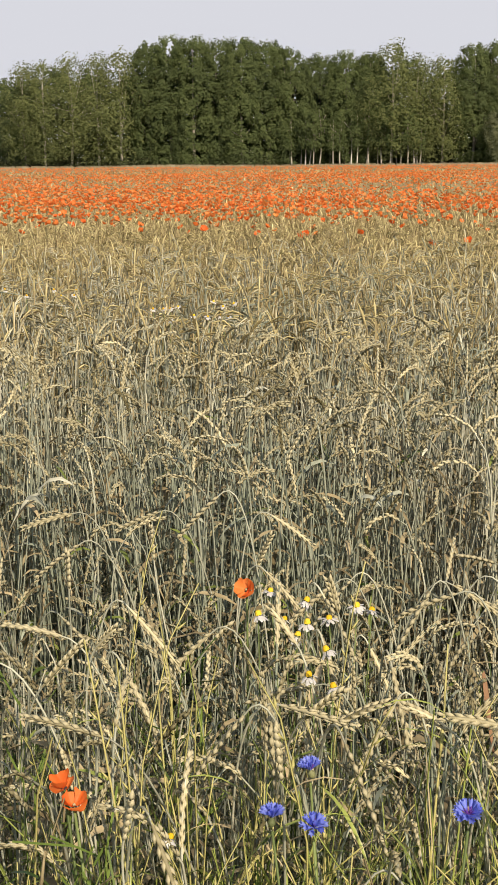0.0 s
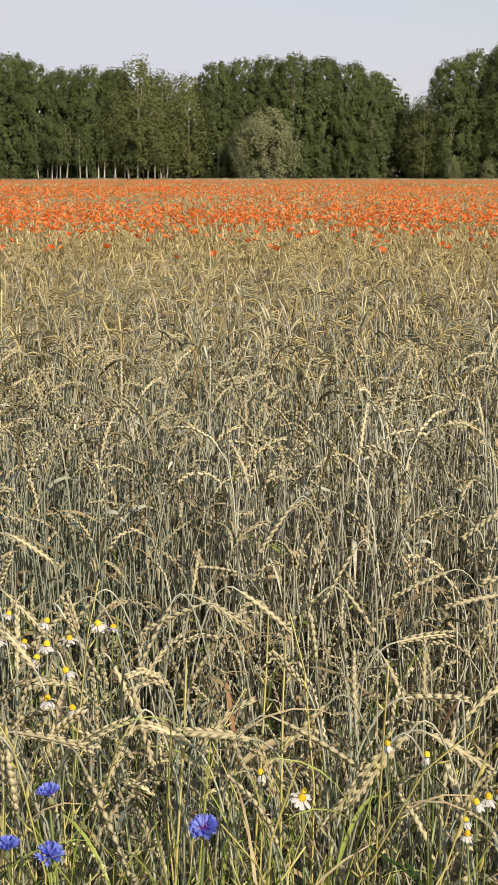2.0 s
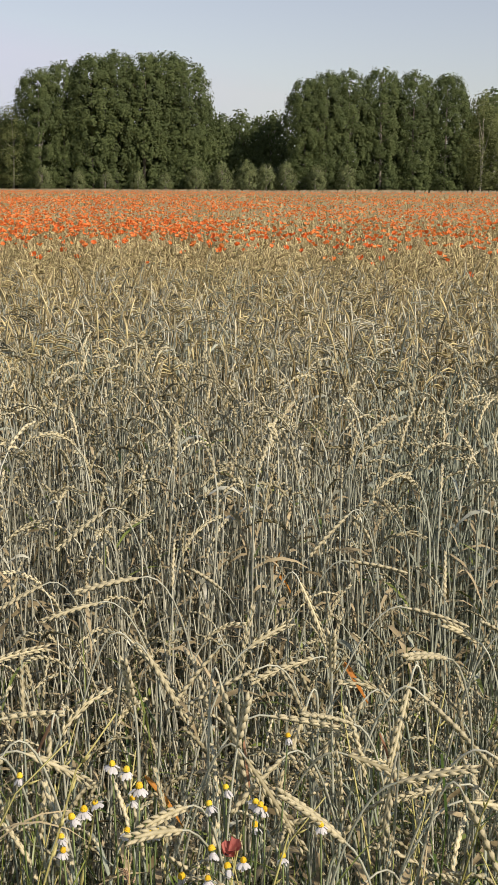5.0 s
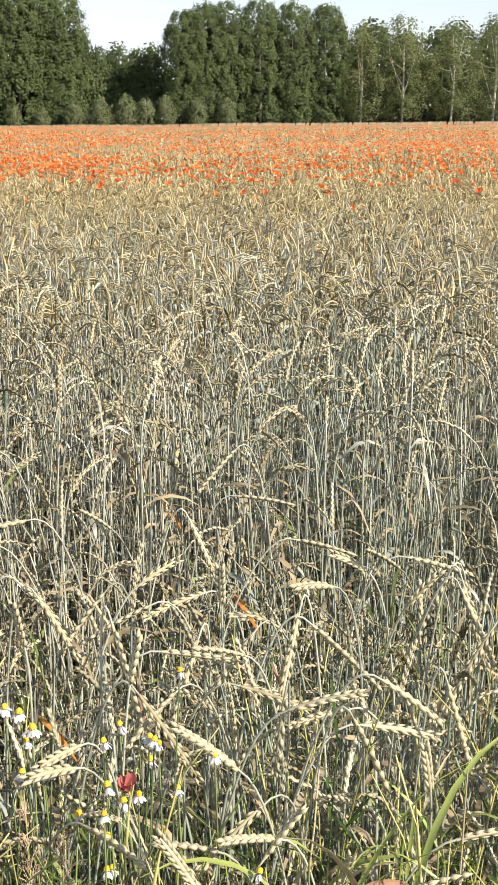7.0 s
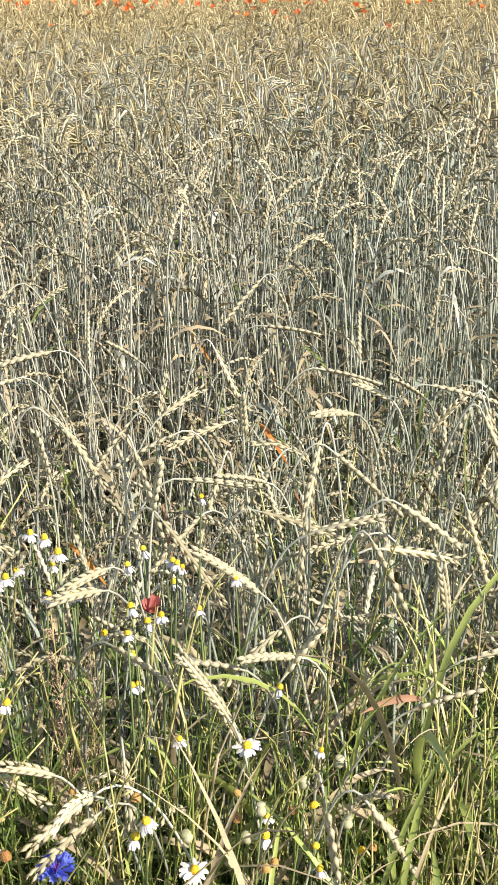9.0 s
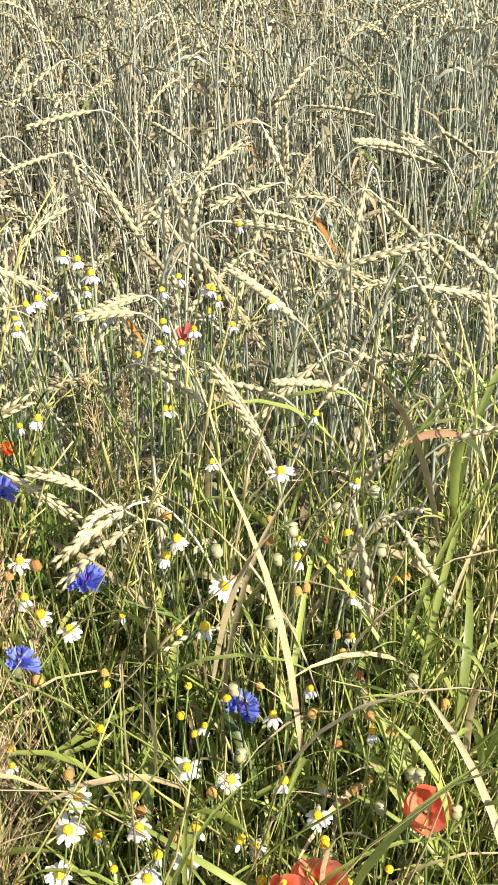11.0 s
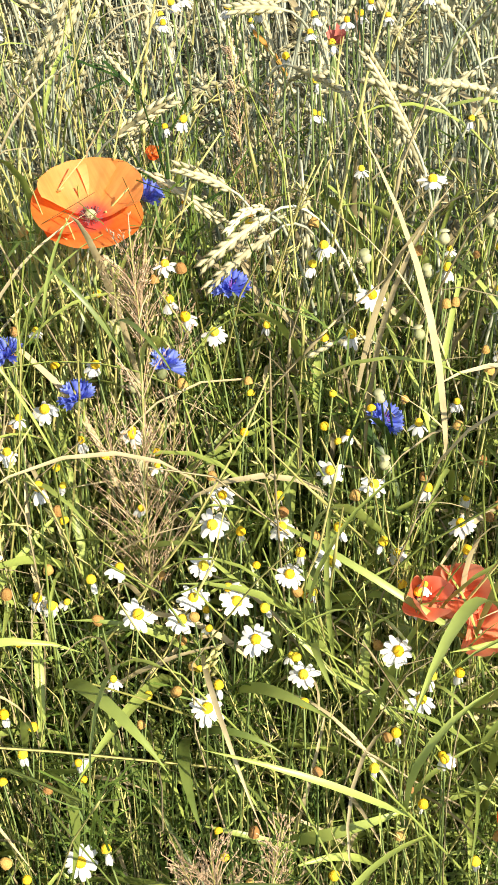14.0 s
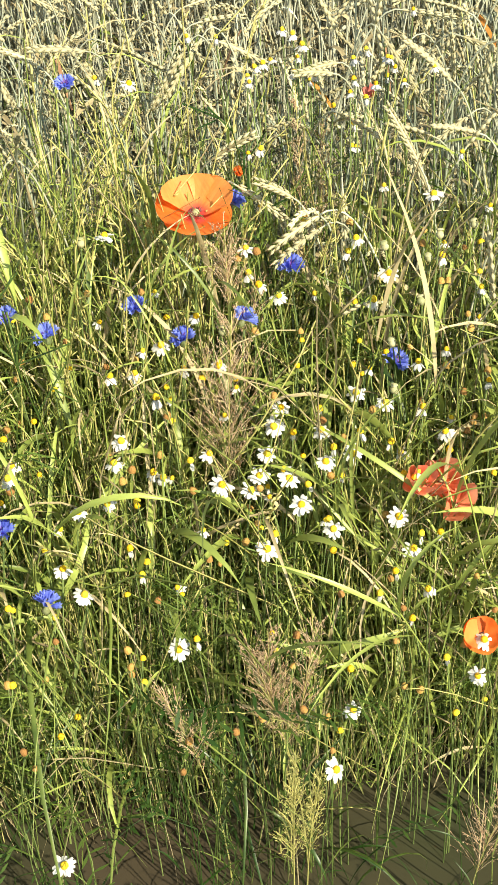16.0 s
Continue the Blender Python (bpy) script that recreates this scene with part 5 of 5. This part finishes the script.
def build_edge():
    PM["husk"] = one("husk", spindle(np.zeros(3), (1, 0, 0), (0, 1, 0), 0.0135, 0.0021, 0.0031, 1, 0.42), STRAW, True, 0.62)
    r = np.random.default_rng(31)
    for i, e in enumerate(EARS_A + EARS_B + EARS_C):
        grain_stalk(*e, 2000 + i)
    for i in range(46):
        x = r.uniform(-0.65, 0.75)
        y = r.uniform(0.86, 1.25)
        z = min(0.82, y - 0.16 + r.uniform(0, 0.08))
        a = r.uniform(0, 2 * math.pi)
        grain_stalk(x, y, z, x + 0.09 * math.cos(a), z + 0.09 * math.sin(a) - 0.02, 2100 + i)
    for i in range(14):
        x, y = r.uniform(0.12, 0.55), r.uniform(0.86, 1.1)
        z = y - r.uniform(0.16, 0.26)
        a = r.uniform(0, 2 * math.pi)
        grain_stalk(x, y, z, x + 0.09 * math.cos(a), z + 0.09 * math.sin(a) - 0.02, 2300 + i)
    for i in range(36):
        x, y = r.uniform(-0.8, 0.65), r.uniform(1.1, 1.75)
        z = r.uniform(0.76, 0.87)
        a = r.uniform(-1.2, 0.35) + (math.pi if r.random() < 0.5 else 0)
        grain_stalk(x, y, z, x + 0.09 * math.cos(a), z - 0.09 * abs(math.sin(a)), 2200 + i)
    # faded heads scattered through the low growth
    for i in range(170):
        x, y = r.uniform(-0.28, 0.36), r.uniform(0.45, 0.84)
        bud(x, y, y - 0.17 + r.uniform(-0.05, 0.02), 3000 + i)


def bud(x, y, z, seed):
    r = np.random.default_rng(seed)
    bx, by = x + r.uniform(-0.03, 0.03), y + r.uniform(0, 0.04)
    c = thing("faded_chamomile", "withered brown-yellow chamomile head without petals", "daisy", "withered chamomile heads", pose(bx, by, 0))
    part("stem", one("stem", bent_stem((x - bx, y - by, z), (0, 0, 0), 0.0006, 4, 5, 0.015, seed), [M_STALK]), c)
    part("disc", PM["brown"] if r.random() < 0.6 else PM["disc"], c, pose(x - bx, y - by, z, r.uniform(-30, 30), r.uniform(-30, 30)) @ Matrix.Scale(r.uniform(0.75, 1.05), 4))


def capsule(x, y, z, seed):
    """A nodding green poppy capsule on a thin stem."""
    r = np.random.default_rng(seed)
    bx, by = x + r.uniform(-0.03, 0.03), y + r.uniform(0, 0.05)
    c = thing("poppy_capsule", "pale green poppy seed capsule on a thin hairy stem", "seed capsule", "poppy seed capsules", pose(bx, by, 0))
    h = pose(x - bx, y - by, z, r.uniform(-20, 20), r.uniform(-20, 20))
    part("stem", one("stem", bent_stem((x - bx, y - by, z), (0, 0, 0), 0.0008, 4, 6, 0.02, seed), [M_STALK]), c)
    part("capsule", PM["pod"], c, h)
    part("cap", PM["cap"], c, h @ pose(0, 0, 0.0105), "flat ribbed cap")


def withered_leaf(x, y, z, dx, dz, width, mat, label):
    """A single coloured leaf blade among the stalks, on its own thin shoot."""
    c = thing("withered_leaf", label, "leaf", "coloured leaves in the grain", pose(x, y + 0.01, 0))
    k = np.linspace(0, 1, 8)[:, None]
    pts = np.array((0, 0, z)) + np.array((dx, -0.01, dz)) * k + np.array((0, 0, 0.006)) * np.sin(np.pi * k)
    part("stem", one("stem", tube([(0.01, 0.01, 0), (0.004, 0.005, z * 0.6), (0, 0, z)], [0.0016, 0.0013, 0.0009], 4, 0), [M_STALK]), c)
    part("blade", one("blade", ribbon(pts, width * np.sin(np.pi * (0.14 + 0.84 * k[:, 0])), (0.15, 0.5, 0.85), 0, 0.4), [mat]), c)


def build_small():
    PM["pod"] = one("pod", egg(0.0045, 0.011, 9, 6), [M_CAPSULE])
    PM["cap"] = one("cap", dome(0.0042, 0.0016, 10, 3), [M_CAPSULE])
    r = np.random.default_rng(41)
    for i in range(14):
        x, y = r.uniform(0.12, 0.34), r.uniform(0.62, 0.85)
        capsule(x, y, y - 0.15 + r.uniform(-0.03, 0.03), 4000 + i)
    for i in range(5):
        x, y = r.uniform(-0.25, 0.05), r.uniform(0.68, 0.85)
        capsule(x, y, y - 0.15, 4050 + i)
    orange = material("orange_leaf", (0.50, 0.17, 0.03), (0.66, 0.33, 0.06), 60, 0.6, 0.3, by="object")
    russet = material("russet_leaf", (0.30, 0.15, 0.08), (0.52, 0.32, 0.19), 60, 0.6, 0.3, by="object")
    for x, y, z, dx, dz, w, m, text in ((0.50, 2.08, 0.63, 0.012, 0.045, 0.006, orange, "orange withered leaf among grey-green stems"), (0.505, 2.08, 0.635, 0.03, -0.045, 0.005, orange, "orange withered leaf among grey-green stems"),
                                        (0.49, 1.60, 0.655, 0.035, -0.06, 0.007, orange, "yellow-orange withered leaf in the grain"), (0.40, 1.15, 0.76, 0.02, -0.07, 0.004, russet, "russet dry leaf in the grain"),
                                        (0.42, 0.85, 0.69, -0.06, 0.003, 0.0034, russet, "russet dry leaf beside a bowed ear"), (-0.17, 1.30, 0.75, 0.015, -0.09, 0.008, russet, "russet dry leaf in the grain"),
                                        (0.06, 1.28, 0.70, 0.03, 0.06, 0.005, russet, "russet dry leaf in the grain"), (0.27, 1.2, 0.74, 0.005, -0.06, 0.006, russet, "russet dry leaf in the grain"),
                                        (0.17, 1.22, 0.70, 0.04, -0.06, 0.004, orange, "orange withered leaf in the grain")):
        withered_leaf(x, y, z, dx, dz, w, m, text)


build_ground()
build_woods()
build_grain()
poppy_crowd()
build_margin()
build_flowers()
build_poppies()
build_edge()
build_small()
